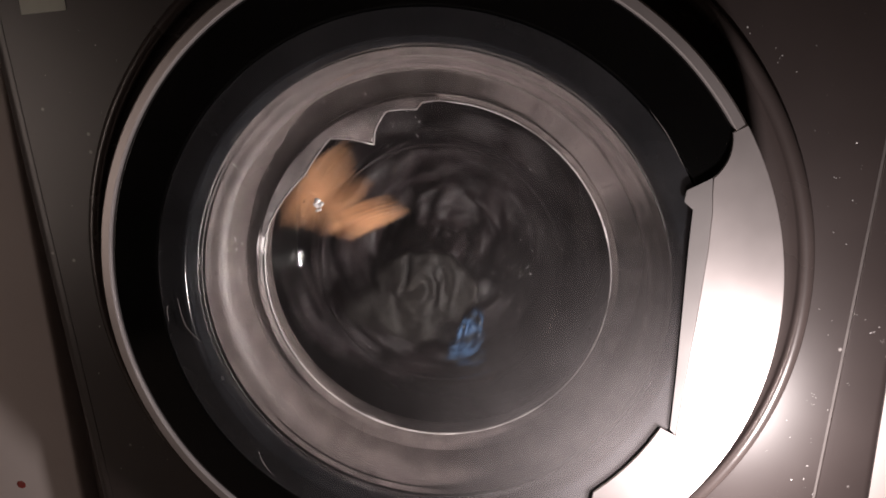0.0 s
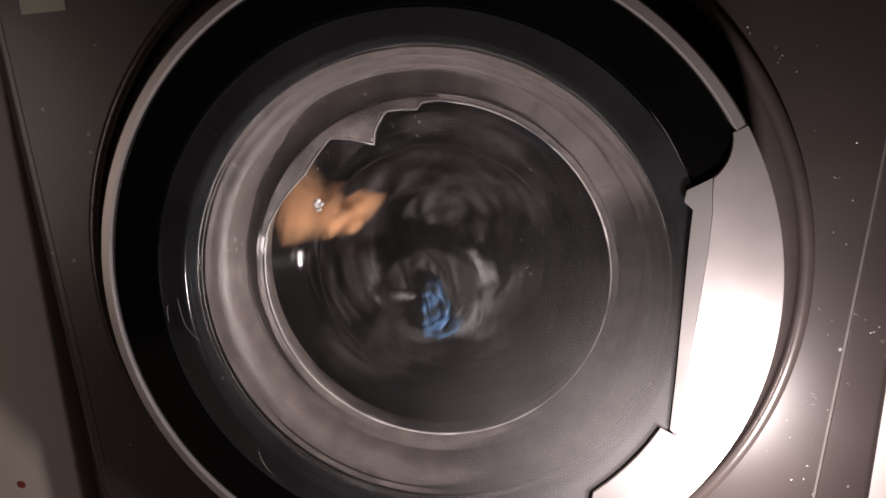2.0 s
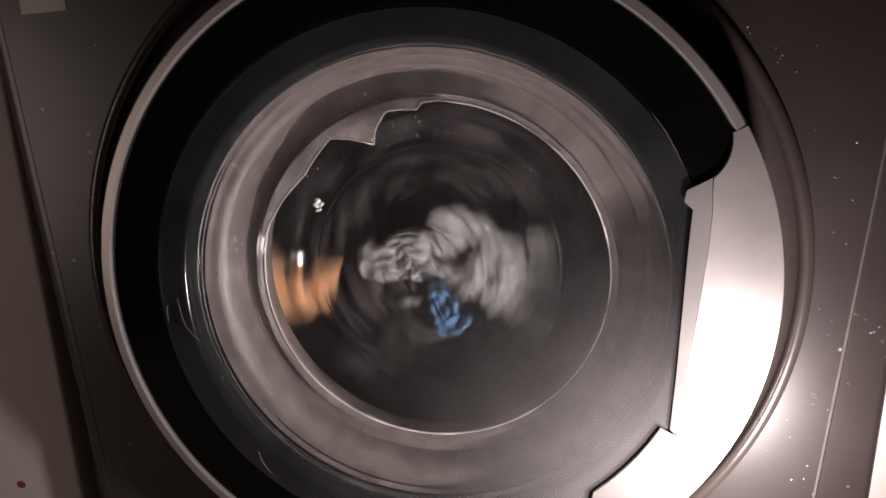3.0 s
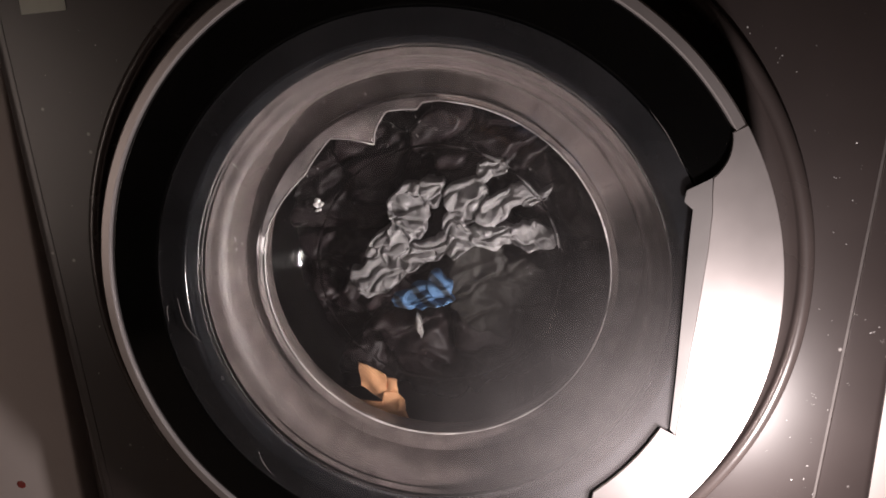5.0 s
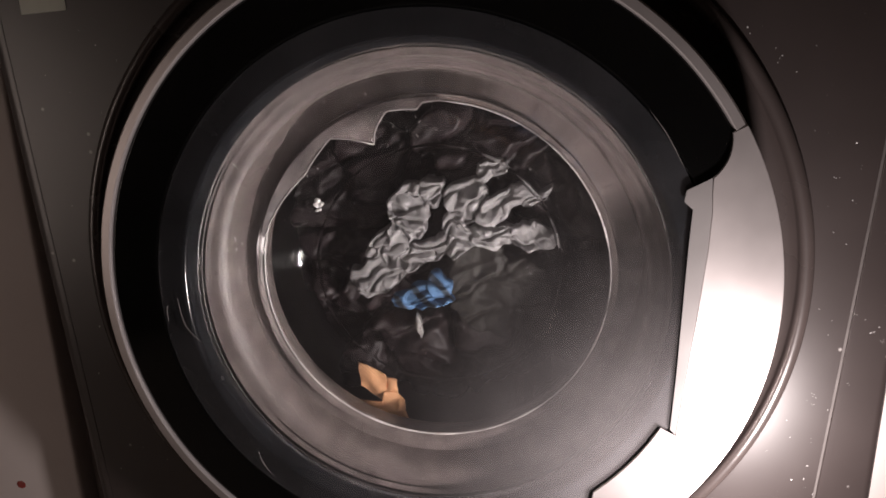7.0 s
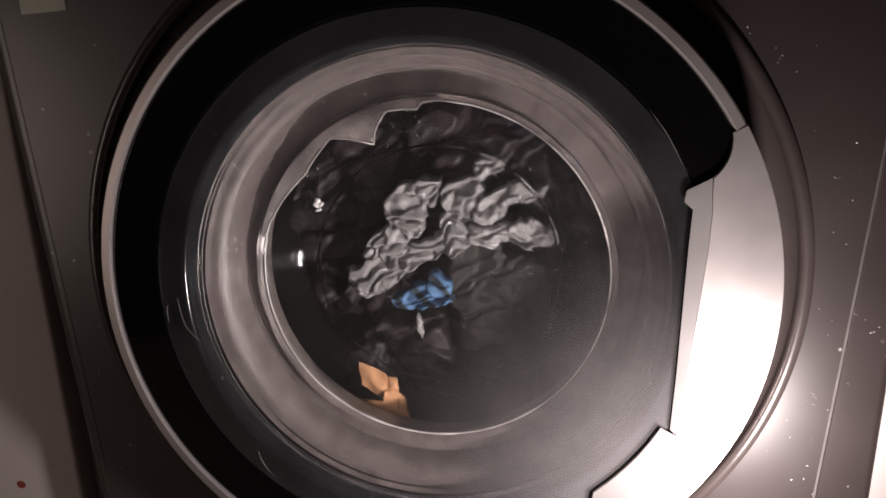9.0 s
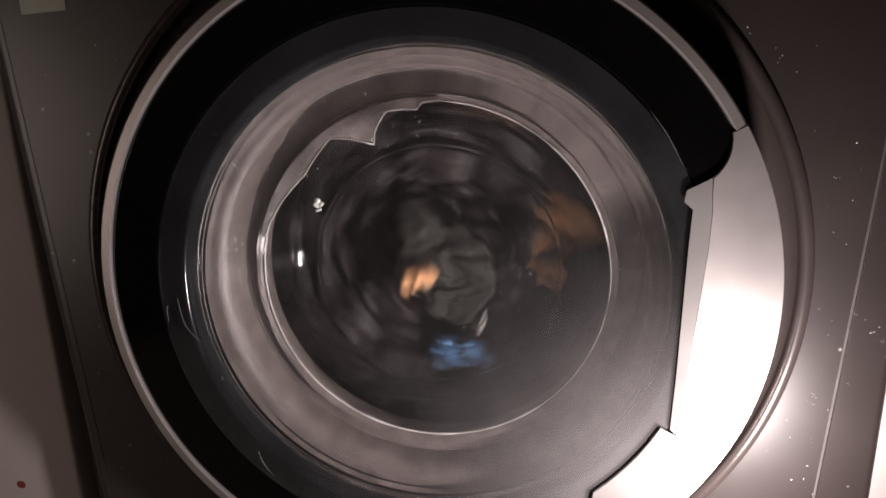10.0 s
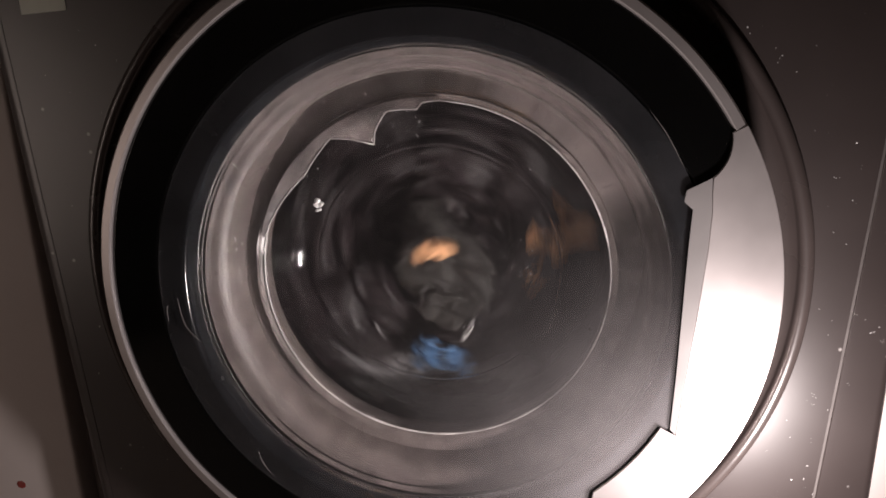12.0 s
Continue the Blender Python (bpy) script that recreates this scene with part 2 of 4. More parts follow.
part("control_panel", box(-0.329, 0.329, 0.0, 0.60, ZT + 0.002, 0.35, 0.006), GRAPHITE, machine)
part("back_panel", box(-HALF + 0.04, HALF - 0.05, 0.585, 0.60, ZB, ZT), GRAPHITE, machine)

# the dished surround of the door
dish = [(0.2684, 0.012), (0.2684, 0.0)]
dish += [(0.2632 + 0.0052 * math.cos(radians(a)), -0.0004 - 0.0042 * math.sin(radians(a))) for a in range(0, 181, 15)]
dish += [(0.2572, 0.0012), (0.2525, 0.0040), (0.247, 0.0065), (0.2375, 0.0085), (0.190, 0.020), (0.190, 0.030), (0.262, 0.030)]
part("door_surround", lathe(dish, 160), GRAPHITE_DISH, machine, "dished dark surround of the door")

# dust that settled on the panel, mostly on its right half
dust_rng = random.Random(5)
dust = []
while len(dust) < 110:
    x, z = dust_rng.uniform(-0.28, 0.29), dust_rng.uniform(-0.26, 0.2)
    if math.hypot(x, z) > 0.272 and (x > 0 or dust_rng.random() < 0.25):
        dust.append((x, -0.0001, z, dust_rng.choice((0.0002, 0.00025, 0.0003, 0.0004, 0.0006))))


def flecks(spots):
    bm = bmesh.new()
    for x, y, z, s in spots:
        n = dust_rng.choice((5, 6, 7))
        ring = [bm.verts.new((x + s * dust_rng.uniform(0.5, 1.5) * math.cos(6.283 * k / n), y, z + s * dust_rng.uniform(0.5, 1.3) * math.sin(6.283 * k / n))) for k in range(n)]
        top = bm.verts.new((x, y - s * 0.4, z))
        for k in range(n):
            bm.faces.new((ring[k], ring[(k + 1) % n], top))
        bm.faces.new(ring)
    return bm


for x, z, size in ((0.2979, -0.0157, 0.0006), (0.3058, -0.0197, 0.0005), (0.3121, -0.0288, 0.0008), (0.319, -0.0363, 0.0006), (0.3153, -0.0254, 0.0004), (0.2784, -0.0788, 0.0008),
                   (0.3001, -0.069, 0.0005), (0.2784, -0.0860, 0.0006), (0.2750, 0.0800, 0.0005)):
    for k in range(5):      # short scuffs, each a few flecks close together
        dust.append((x + dust_rng.gauss(0, 1.6) * size, -0.0001, z + dust_rng.gauss(0, 0.9) * size, size * dust_rng.uniform(0.2, 0.6)))
tagged(part("dust", flecks(dust), DIRT_AND_GLINT, machine, "pale dust flecks"), kind="stuff")

# sticker near the top of the front panel
tag = prism([(-0.2895, 0.2005), (-0.2545, 0.2025), (-0.2548, 0.262), (-0.2895, 0.262)], -0.0006, 0.0, 0.0)
part("sticker", tag, STICKER, machine, "pale greenish paper sticker", smooth=False)

# ---- door ----
R_OUT, R_IN, CHORD = 0.2375, 0.2292, 0.1765
ring = [(R_IN, -0.0335), (R_IN + 0.0004, -0.0350), (R_IN + 0.0012, -0.0356), (R_OUT - 0.0016, -0.0352), (R_OUT - 0.0006, -0.0344), (R_OUT, -0.0325),
        (R_OUT, -0.022), (R_OUT - 0.003, -0.022), (R_IN, -0.024)]
door = part("door", lathe(ring, 192), SILVER, machine, "round door with satin silver rim", crease=20)
shell = [(0.2330, -0.0222), (0.2362, -0.0215), (0.2362, 0.008), (0.230, 0.014), (0.175, 0.014), (0.175, 0.008), (0.222, 0.006), (0.226, -0.02)]
part("door_shell", lathe(shell, 128), DARK_PLASTIC, door)
bezel = [(0.2291, -0.024), (0.2291, -0.0322), (0.2280, -0.0328), (0.2272, -0.0328), (0.1966, -0.0328), (0.196, -0.0328), (0.1945, -0.0316), (0.1945, -0.0275), (0.2, -0.022)]
part("bezel", lathe(bezel, 160), BLACK_GLOSS, door, "glossy black outer bezel")
smoke = [(0.1944, -0.0302), (0.1938, -0.0311), (0.1930, -0.0311), (0.1775, -0.0311), (0.1768, -0.0310), (0.1750, -0.0295), (0.1734, -0.0255), (0.1722, -0.0185), (0.1722, -0.0140), (0.180, -0.018), (0.1944, -0.024)]
part("inner_bezel", lathe(smoke, 160), SMOKE, door, "smoked dark inner bezel")

# bowl of thick glass that bulges into the drum, with moulded steps in its wall
front = [(0.1720, -0.0150), (0.1712, -0.0190), (0.1695, -0.0205), (0.1675, -0.0198), (0.1665, -0.0182), (0.1655, -0.0174), (0.1640, -0.0172), (0.1620, -0.0162),
         (0.1606, -0.0136), (0.1590, -0.0106), (0.1562, -0.0083), (0.1535, -0.0071), (0.1510, -0.0058), (0.1488, -0.0043), (0.1466, -0.0024), (0.1442, 0.0004), (0.1400, 0.0064),
         (0.1360, 0.0122), (0.1300, 0.0196), (0.1240, 0.0264), (0.1180, 0.0324), (0.1120, 0.0380), (0.1060, 0.0428), (0.1025, 0.0450), (0.0995, 0.0464), (0.0978, 0.0460), (0.0960, 0.0466),
         (0.0880, 0.0477), (0.0700, 0.0486), (0.0480, 0.0491), (0.0240, 0.0494), (0.0, 0.0495)]
back = [(0.1715, -0.0110), (0.1660, -0.0080), (0.1600, -0.0030), (0.1540, 0.0020), (0.1480, 0.0075), (0.1420, 0.0130), (0.1370, 0.0190), (0.1290, 0.0275), (0.1200, 0.0362),
        (0.1110, 0.0440), (0.1050, 0.0482), (0.0990, 0.0512), (0.0880, 0.0528), (0.0700, 0.0537), (0.0480, 0.0541), (0.0240, 0.0544), (0.0, 0.0545)]


def rounded(points, n=4):
    """A smooth curve through the points."""
    out = []
    for k in range(len(points) - 1):
        p0, p1, p2, p3 = (Vector(points[max(0, min(len(points) - 1, k + d))]) for d in (-1, 0, 1, 2))
        for i in range(n):
            t = i / n
            v = 0.5 * (2 * p1 + (p2 - p0) * t + (2 * p0 - 5 * p1 + 4 * p2 - p3) * t * t + (3 * p1 - p0 - 3 * p2 + p3) * t ** 3)
            out.append((v.x, v.y))
    return out + [points[-1]]


bowl_profile = [(max(0.0, r), y) for r, y in rounded(front) + rounded(back, 3)[::-1]]
bm = lathe(bowl_profile, 160, closed=True)
bowl = part("glass_bowl", bm, GLASS, door, "thick clear glass bowl with water drops", crease=60)
bowl.visible_shadow = False


def bowl_y(r):
    for (r0, y0), (r1, y1) in zip(front, front[1:]):
        if r1 <= r <= r0:
            return y0 + (y1 - y0) * (r0 - r) / max(1e-9, r0 - r1)
    return 0.0495


def blobs(spots, squash=0.5, wobble=0.0, level=1, stretch=0.0):
    bm = bmesh.new()
    for x, y, z, s in spots:
        turn, size = random.uniform(0, 6.3), (s * random.uniform(0.7, 1.3), s * squash, s, 1)
        if stretch:
            turn, size = random.uniform(-0.7, 0.7), (s * 0.45, s * squash, s * random.uniform(0.6, stretch), 1)
        m = Matrix.Translation((x, y, z)) @ Matrix.Rotation(turn, 4, "Y") @ Matrix.Diagonal(size)
        r = bmesh.ops.create_icosphere(bm, subdivisions=level, radius=1, matrix=m)
        if wobble:
            for v in r["verts"]:
                v.co += noise.noise_vector(v.co * 420) * wobble * s
    return bm


rng = random.Random(7)
spots = []
for i in range(150):
    a, r = rng.uniform(0, 360), rng.uniform(0.06, 0.166)
    if i % 3 == 0:
        a = rng.uniform(130, 250)
    spots.append((r * math.cos(radians(a)), bowl_y(r) - 0.0001, r * math.sin(radians(a)), rng.choice((0.0003, 0.0004, 0.0005, 0.0007, 0.0011))))
for i in range(46):
    a, r = rng.gauss(150, 28), rng.uniform(0.138, 0.165)
    spots.append((r * math.cos(radians(a)), bowl_y(r) - 0.0002, r * math.sin(radians(a)), rng.choice((0.0006, 0.0009, 0.0013))))
drops = part("water_drop", blobs(spots), WATER, bowl, "scattered small water drops")
tagged(drops, kind="stuff")
drops.visible_shadow = False

# soap residue on the inside of the bowl, with white flecks painted for glints
soap_and_glints = []
for cx, cz, spread, n, size in ((0.062, 0.028, 0.036, 40, 0.0003), (-0.022, 0.114, 0.02, 14, 0.0005), (0.0504, -0.013, 0.02, 14, 0.0004), (0.0293, -0.0477, 0.012, 6, 0.0006),
                                (0.070, -0.004, 0.012, 6, 0.0005), (-0.0913, 0.0799, 0.008, 5, 0.0005), (-0.108, -0.03, 0.05, 28, 0.00028), (-0.04, 0.098, 0.012, 6, 0.0005),
                                (-0.146, 0.036, 0.012, 7, 0.0006), (-0.118, 0.088, 0.02, 8, 0.0005), (-0.06, 0.14, 0.03, 7, 0.0004)):
    for i in range(n):
        x, z = cx + rng.gauss(0, spread * 0.5), cz + rng.gauss(0, spread * 0.5)
        soap_and_glints.append((x, bowl_y(math.hypot(x, z)) + 0.0065, z, size * rng.uniform(0.4, 1.3)))
clot = [(-0.0958 + rng.gauss(0, 0.002), bowl_y(0.1087) + 0.0065, 0.0513 + rng.gauss(0, 0.0026), 0.0022 * rng.uniform(0.5, 1.2)) for i in range(9)]
tagged(part("white_blob", blobs(clot, 0.4, 0.5, 2), DIRT_AND_GLINT, bowl, "white blob on the glass"), kind="stuff")
tagged(part("soap_residue_and_glints", blobs(soap_and_glints, 0.4, 0.4, 2, 3.2), DIRT_AND_GLINT, bowl, "white soap residue and painted glints on the glass"), kind="stuff")

# flat cover glass in front of the bowl, glare haze painted into its soap film
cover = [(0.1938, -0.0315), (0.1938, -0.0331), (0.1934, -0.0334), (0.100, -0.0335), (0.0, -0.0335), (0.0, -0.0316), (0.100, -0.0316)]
cover_glass = part("cover_glass", lathe(cover, 128), COVER_GLASS, door, "clear cover glass with soap film and painted haze", crease=30)
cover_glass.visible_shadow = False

flakes = []
for i in range(46):
    a, r = rng.uniform(0, 6.283), rng.uniform(0.10, 0.19)
    flakes.append((r * math.cos(a), -0.0336, r * math.sin(a), rng.choice((0.00015, 0.0002, 0.00025, 0.0004))))
tagged(part("dust", flecks(flakes), DIRT_AND_GLINT, cover_glass, "pale dust flecks"), kind="stuff")

# highlights of the bezel and its edge, painted as pale lines on the cover glass
def trail(points, width):
    """A thin raised line through the points (x, z), tapering towards its ends."""
    bm = bmesh.new()
    path = rounded(points, 6)
    rows = []
    for k, (x, z) in enumerate(path):
        ax, az = path[max(0, k - 1)]
        bx, bz = path[min(len(path) - 1, k + 1)]
        side = Vector((bz - az, 0, ax - bx)).normalized() * width * (0.25 + math.sin(math.pi * k / (len(path) - 1)))
        c = Vector((x, -0.0336, z))
        rows.append([bm.verts.new(c - side), bm.verts.new(c + Vector((0, -width * 0.6, 0))), bm.verts.new(c + side)])
    for p, q in zip(rows, rows[1:]):
        for j in range(3):
            bm.faces.new((p[j], p[(j + 1) % 3], q[(j + 1) % 3], q[j]))
    bm.faces.new(rows[0])
    bm.faces.new(rows[-1])
    return bm


for mark in (((-0.181, -0.002), (-0.1793, -0.0152), (-0.1762, -0.0249), (-0.1669, -0.0354)), ((-0.1891, -0.0065), (-0.1905, -0.012), (-0.19, -0.019)),
             ((-0.1315, -0.1254), (-0.1288, -0.1351), (-0.1225, -0.1447))):
    part("glint_streak", trail(mark, 0.00035), GLINT_LINE, cover_glass, "pale painted highlight streak")
part("edge_glint", trail(((0.1469, 0.1284), (0.1587, 0.1126), (0.1702, 0.092)), 0.0002), GLINT_LINE, cover_glass, "fine pale painted edge highlight")


# handle: the rim widens into a plate with a straight inner edge, over a dark grip slot
plate = arc(R_OUT - 0.0004, 30, -62, 46) + arc(0.1885, -50, -28.5, 12)
plate += [(0.1760, -0.0955), (0.1800, -0.0520), (0.1840, -0.0080), (0.1878, 0.0400), (0.1886, 0.0640), (0.1878, 0.0760)]
plate += [(0.168 + 0.0295 * math.cos(radians(a)), 0.108 + 0.0295 * math.sin(radians(a))) for a in range(-48, 13, 4)]
handle = part("handle", prism(plate, -0.0358, -0.0338, 0.0004, 2), SILVER, door, "broad satin silver handle plate", crease=10)
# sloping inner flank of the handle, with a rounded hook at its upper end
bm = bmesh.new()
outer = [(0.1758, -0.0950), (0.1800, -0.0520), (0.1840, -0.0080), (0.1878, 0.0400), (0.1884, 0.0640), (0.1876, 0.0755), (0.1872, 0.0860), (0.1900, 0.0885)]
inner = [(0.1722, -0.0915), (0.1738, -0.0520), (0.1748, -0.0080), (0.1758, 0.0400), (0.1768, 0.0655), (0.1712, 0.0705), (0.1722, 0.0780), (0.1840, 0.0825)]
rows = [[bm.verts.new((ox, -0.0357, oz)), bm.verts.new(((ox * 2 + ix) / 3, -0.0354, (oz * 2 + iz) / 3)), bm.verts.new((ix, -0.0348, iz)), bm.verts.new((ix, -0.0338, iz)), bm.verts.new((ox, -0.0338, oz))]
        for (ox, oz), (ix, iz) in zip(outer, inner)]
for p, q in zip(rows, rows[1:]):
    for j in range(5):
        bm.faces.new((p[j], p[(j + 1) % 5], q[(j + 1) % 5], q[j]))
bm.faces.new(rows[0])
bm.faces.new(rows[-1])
part("flank", bm, FLANK_SHADE, handle, "satin inner flank with painted shade")

# ---- rubber gasket behind the glass, with a ragged wet fold at its inner edge ----
gasket = [(0.1356, 0.0235), (0.1375, 0.0205), (0.1400, 0.0190), (0.1418, 0.0182), (0.1428, 0.0240), (0.1440, 0.0250), (0.1545, 0.0225), (0.1568, 0.0160), (0.1578, 0.0100),
          (0.1592, 0.0076), (0.1610, 0.0054), (0.1640, 0.0027), (0.1700, -0.0010), (0.1745, -0.0030), (0.1880, 0.0160), (0.1880, 0.060), (0.1500, 0.060), (0.1400, 0.045), (0.1370, 0.0300)]
bm = lathe(gasket, 240)
for v in bm.verts:
    r = math.hypot(v.co.x, v.co.z)
    if 0.139 < r < 0.158 and v.co.y < 0.032:
        c, q = v.co / r, Vector((v.co.x, 0, v.co.z)) / r
        k = 1 + (0.0009 * noise.noise(q * 5) + 0.0005 * noise.noise(q * 17 + Vector((4, 0, 0)))) / r
        v.co.x, v.co.z = v.co.x * k, v.co.z * k
gasket_ring = part("gasket", bm, RUBBER, machine, "grey rubber door gasket")


def ragged(a):
    keys = ((165, 0.1360), (150, 0.1309), (141, 0.1275), (131, 0.130), (125, 0.1320), (122, 0.1263), (115, 0.1108), (112, 0.119), (108, 0.1257), (104, 0.1316),
            (97, 0.1300), (94, 0.1290), (92, 0.1340), (86, 0.1360))
    for (a0, r0), (a1, r1) in zip(keys, keys[1:]):
        if a1 <= a <= a0:
            return r0 + (r1 - r0) * (a0 - a) / (a0 - a1)
    return 0.136


bm = bmesh.new()
rows = []
for i in range(161):
    a = 165 - 79 * i / 160
    r = ragged(a) + 0.0007 * noise.noise(Vector((a * 0.9, 3, 0)))
    c, s = math.cos(radians(a)), math.sin(radians(a))
    ring_pts = []
    for f in (0.0, 0.05, 0.3, 0.6, 1.0):
        q = r + (0.1385 - r) * f
        ring_pts.append((q, bowl_y(q) + 0.0075 + 0.0005 * noise.noise(Vector((q * 300 * c, q * 300 * s, 1))) + (0.0014 if f == 0 else 0)))
    ring_pts += [(0.1385, 0.0255), (r + 0.0015, ring_pts[0][1] + 0.004)]
    rows.append([bm.verts.new((q * c, y, q * s)) for q, y in ring_pts])
for p, q in zip(rows, rows[1:]):
    for j in range(7):
        bm.faces.new((p[j], p[(j + 1) % 7], q[(j + 1) % 7], q[j]))
bm.faces.new(rows[0])
bm.faces.new(rows[-1])
part("ragged_fold", bm, FOLD, gasket_ring, "ragged wet fold of the gasket")

# glossy wet bead along the gasket's inner edge, its highlight painted pale
bm = bmesh.new()
rings = []
for i in range(480):
    a = 360 * i / 480
    r = ragged(a) if 86 < a < 165 else 0.1358
    c, n = Vector((r * math.cos(radians(a)), bowl_y(r) + (0.0068 if 88 < a < 163 else 0.0082), r * math.sin(radians(a)))), Vector((math.cos(radians(a)), 0, math.sin(radians(a))))
    w = 0.75 + 0.6 * noise.noise(n * 9)
    rings.append([bm.verts.new(c + n * 0.0010 * w * math.cos(radians(b)) + Vector((0, 0.0009 * math.sin(radians(b)), 0))) for b in range(0, 360, 45)])
for i in range(480):
    p, q = rings[i], rings[(i + 1) % 480]
    for j in range(8):
        bm.faces.new((p[j], p[(j + 1) % 8], q[(j + 1) % 8], q[j]))
part("lip", bm, LIP_HIGHLIGHT, gasket_ring, "glossy wet inner lip with painted highlight", crease=170)

# ---- drum ----
drum_wall = [(0.2500, 0.062), (0.2000, 0.062), (0.1900, 0.068), (0.1900, 0.070), (0.2000, 0.066), (0.2480, 0.066), (0.2480, 0.400), (0.0, 0.410), (0.0, 0.414), (0.2520, 0.404)]
drum = part("drum", lathe(drum_wall, 96, closed=True), STEEL, machine, "stainless steel drum")
for k in range(3):
    a = radians(120 * k + 40)
    bm = bmesh.new()
    for y0, y1, w0, h0 in ((0.08, 0.39, 0.03, 0.05),):
        base = [bm.verts.new((sx * w0, y, 0.0)) for y in (y0, y1) for sx in (-1, 1)]
        top = [bm.verts.new((sx * w0 * 0.4, y, -h0)) for y in (y0 + 0.02, y1 - 0.02) for sx in (-1, 1)]
        for f in ((0, 1, 3, 2), (4, 6, 7, 5), (0, 4, 5, 1), (2, 3, 7, 6), (0, 2, 6, 4), (1, 5, 7, 3)):
            bm.faces.new([(base + top)[i] for i in f])
    bmesh.ops.bevel(bm, geom=list(bm.edges), offset=0.008, segments=3, affect="EDGES")
    bmesh.ops.transform(bm, matrix=Matrix.Rotation(a, 4, "Y") @ Matrix.Translation((0, 0, 0.249)), verts=bm.verts)
    part("lifter", bm, STEEL, drum)


# ---- laundry ----
def crumpled(lobes, thick, seed, step=0.0016, fold=70.0, depth=0.0075, edge=0.12, power=2.0):
    """A crumpled cloth: a sum of soft lobes (x, z, half width, half height, turn) with creased folds, closed at the back."""
    off = Vector((seed * 3.7, seed * 1.3, seed * 7.1))
    reach = max(max(abs(l[0]), abs(l[1])) + max(l[2], l[3]) for l in lobes) * 1.25
    n = int(2 * reach / step)
    bm = bmesh.new()
    front_v, back_v = {}, {}
    turned = [(x, z, w, h, math.cos(radians(t)), math.sin(radians(t))) for x, z, w, h, t in lobes]
    for i in range(n + 1):
        for j in range(n + 1):
            x, z = -reach + i * step, -reach + j * step
            p = Vector((x, z, 0))
            warp = noise.noise_vector(p * 38 + off) * 0.008 + noise.noise_vector(p * 110 + off) * 0.0035
            px, pz = x + warp.x, z + warp.y
            best, second, which = -9.0, -9.0, 0
            for k, (lx, lz, w, h, c, s) in enumerate(turned):
                dx, dz = px - lx, pz - lz
                u, v = (dx * c + dz * s) / w, (-dx * s + dz * c) / h
                m = 1 - (abs(u) ** power + abs(v) ** power)
                if m > best:
                    best, second, which = m, best, k
                elif m > second:
                    second = m
            if best <= 0:
                continue
            lx, lz, w, h, c, s = turned[which]
            q = Vector(((px * c + pz * s) * 0.5, -px * s + pz * c, which * 0.21)) * fold * 0.75
            q += noise.noise_vector(q * 0.9 + off) * 0.38 + off
            dist, cells = noise.voronoi(q)
            panel = min(1.0, (dist[1] - dist[0]) / 0.3)
            panel = panel * panel * (3 - 2 * panel)
            slant = (q - cells[0]).dot(noise.noise_vector(cells[0] * 7.3))
            near, _ = noise.voronoi(q * 2.1 + off)
            line = max(0.0, 1 - (near[1] - near[0]) / 0.13) * min(1.0, max(0.0, noise.noise(q * 0.7 + off) * 3 + 0.6))
            ripple = abs(noise.noise(q * 2.6)) ** 0.7
            hem = max(0.0, 1 - abs(noise.noise(q * 0.8 - off)) * 12)
            crease = min(1.0, (best - max(second, 0)) * 7 + 0.1)
            hgt = thick * min(1.0, best / edge) ** 0.5 * (0.5 + 0.5 * crease) + depth * (panel * 0.55 + slant * 0.9 + ripple * 0.16 + hem * 0.28 - line * 0.2 - 0.28) * min(1, best / 0.15)
            hgt += 0.005 * noise.noise(Vector((which * 9.1, seed, 0.5)))
            front_v[i, j] = bm.verts.new((x, -hgt, z))
            back_v[i, j] = bm.verts.new((x, max(0.002, thick * 0.5 * min(1, best / edge)), z))
    edges = {}
    for (i, j) in list(front_v):
        quad = [(i, j), (i + 1, j), (i + 1, j + 1), (i, j + 1)]
        if all(k in front_v for k in quad):
            bm.faces.new([front_v[k] for k in quad])
            bm.faces.new([back_v[k] for k in reversed(quad)])
            for a, b in zip(quad, quad[1:] + quad[:1]):
                if (b, a) in edges:
                    del edges[b, a]
                else:
                    edges[a, b] = True
    for a, b in edges:
        bm.faces.new((front_v[b], front_v[a], back_v[a], back_v[b]))
    bmesh.ops.delete(bm, geom=[v for v in bm.verts if not v.link_faces], context="VERTS")
    bmesh.ops.smooth_vert(bm, verts=bm.verts, factor=0.4, use_axis_x=True, use_axis_y=True, use_axis_z=True)
    return bm


def laundry(name, lobes, mat, label, m, **kw):
    ob = part(name, crumpled(lobes, **kw), mat, None, crease=80)
    ob.matrix_world = m
    return tagged(ob, label, "laundry")


U = 1 / 2130     # metres for one unit of the lobes' sketch
def lobes(*rows):
    return [(x * U, z * U, w * U, h * U, t) for x, z, w, h, t in rows]


grey_cloth = laundry("grey_cloth", lobes((-135, -75, 58, 40, 22), (-60, -38, 62, 30, 30), (-78, 45, 40, 58, -12), (-115, -15, 48, 26, 20), (8, -5, 34, 46, 10),
                                         (70, 0, 48, 27, 5), (140, -2, 62, 20, -8), (28, 62, 46, 40, 50), (72, 118, 34, 18, 15), (98, 62, 60, 24, 30), (-35, 78, 22, 34, 0),
                                         (150, 70, 40, 12, 35)),
                     GREY_CLOTH, "crumpled grey jersey garment tumbling behind the glass", at(0.02, 0.086, 0.02), thick=0.009, seed=2, step=0.0009, fold=95, depth=0.0085)
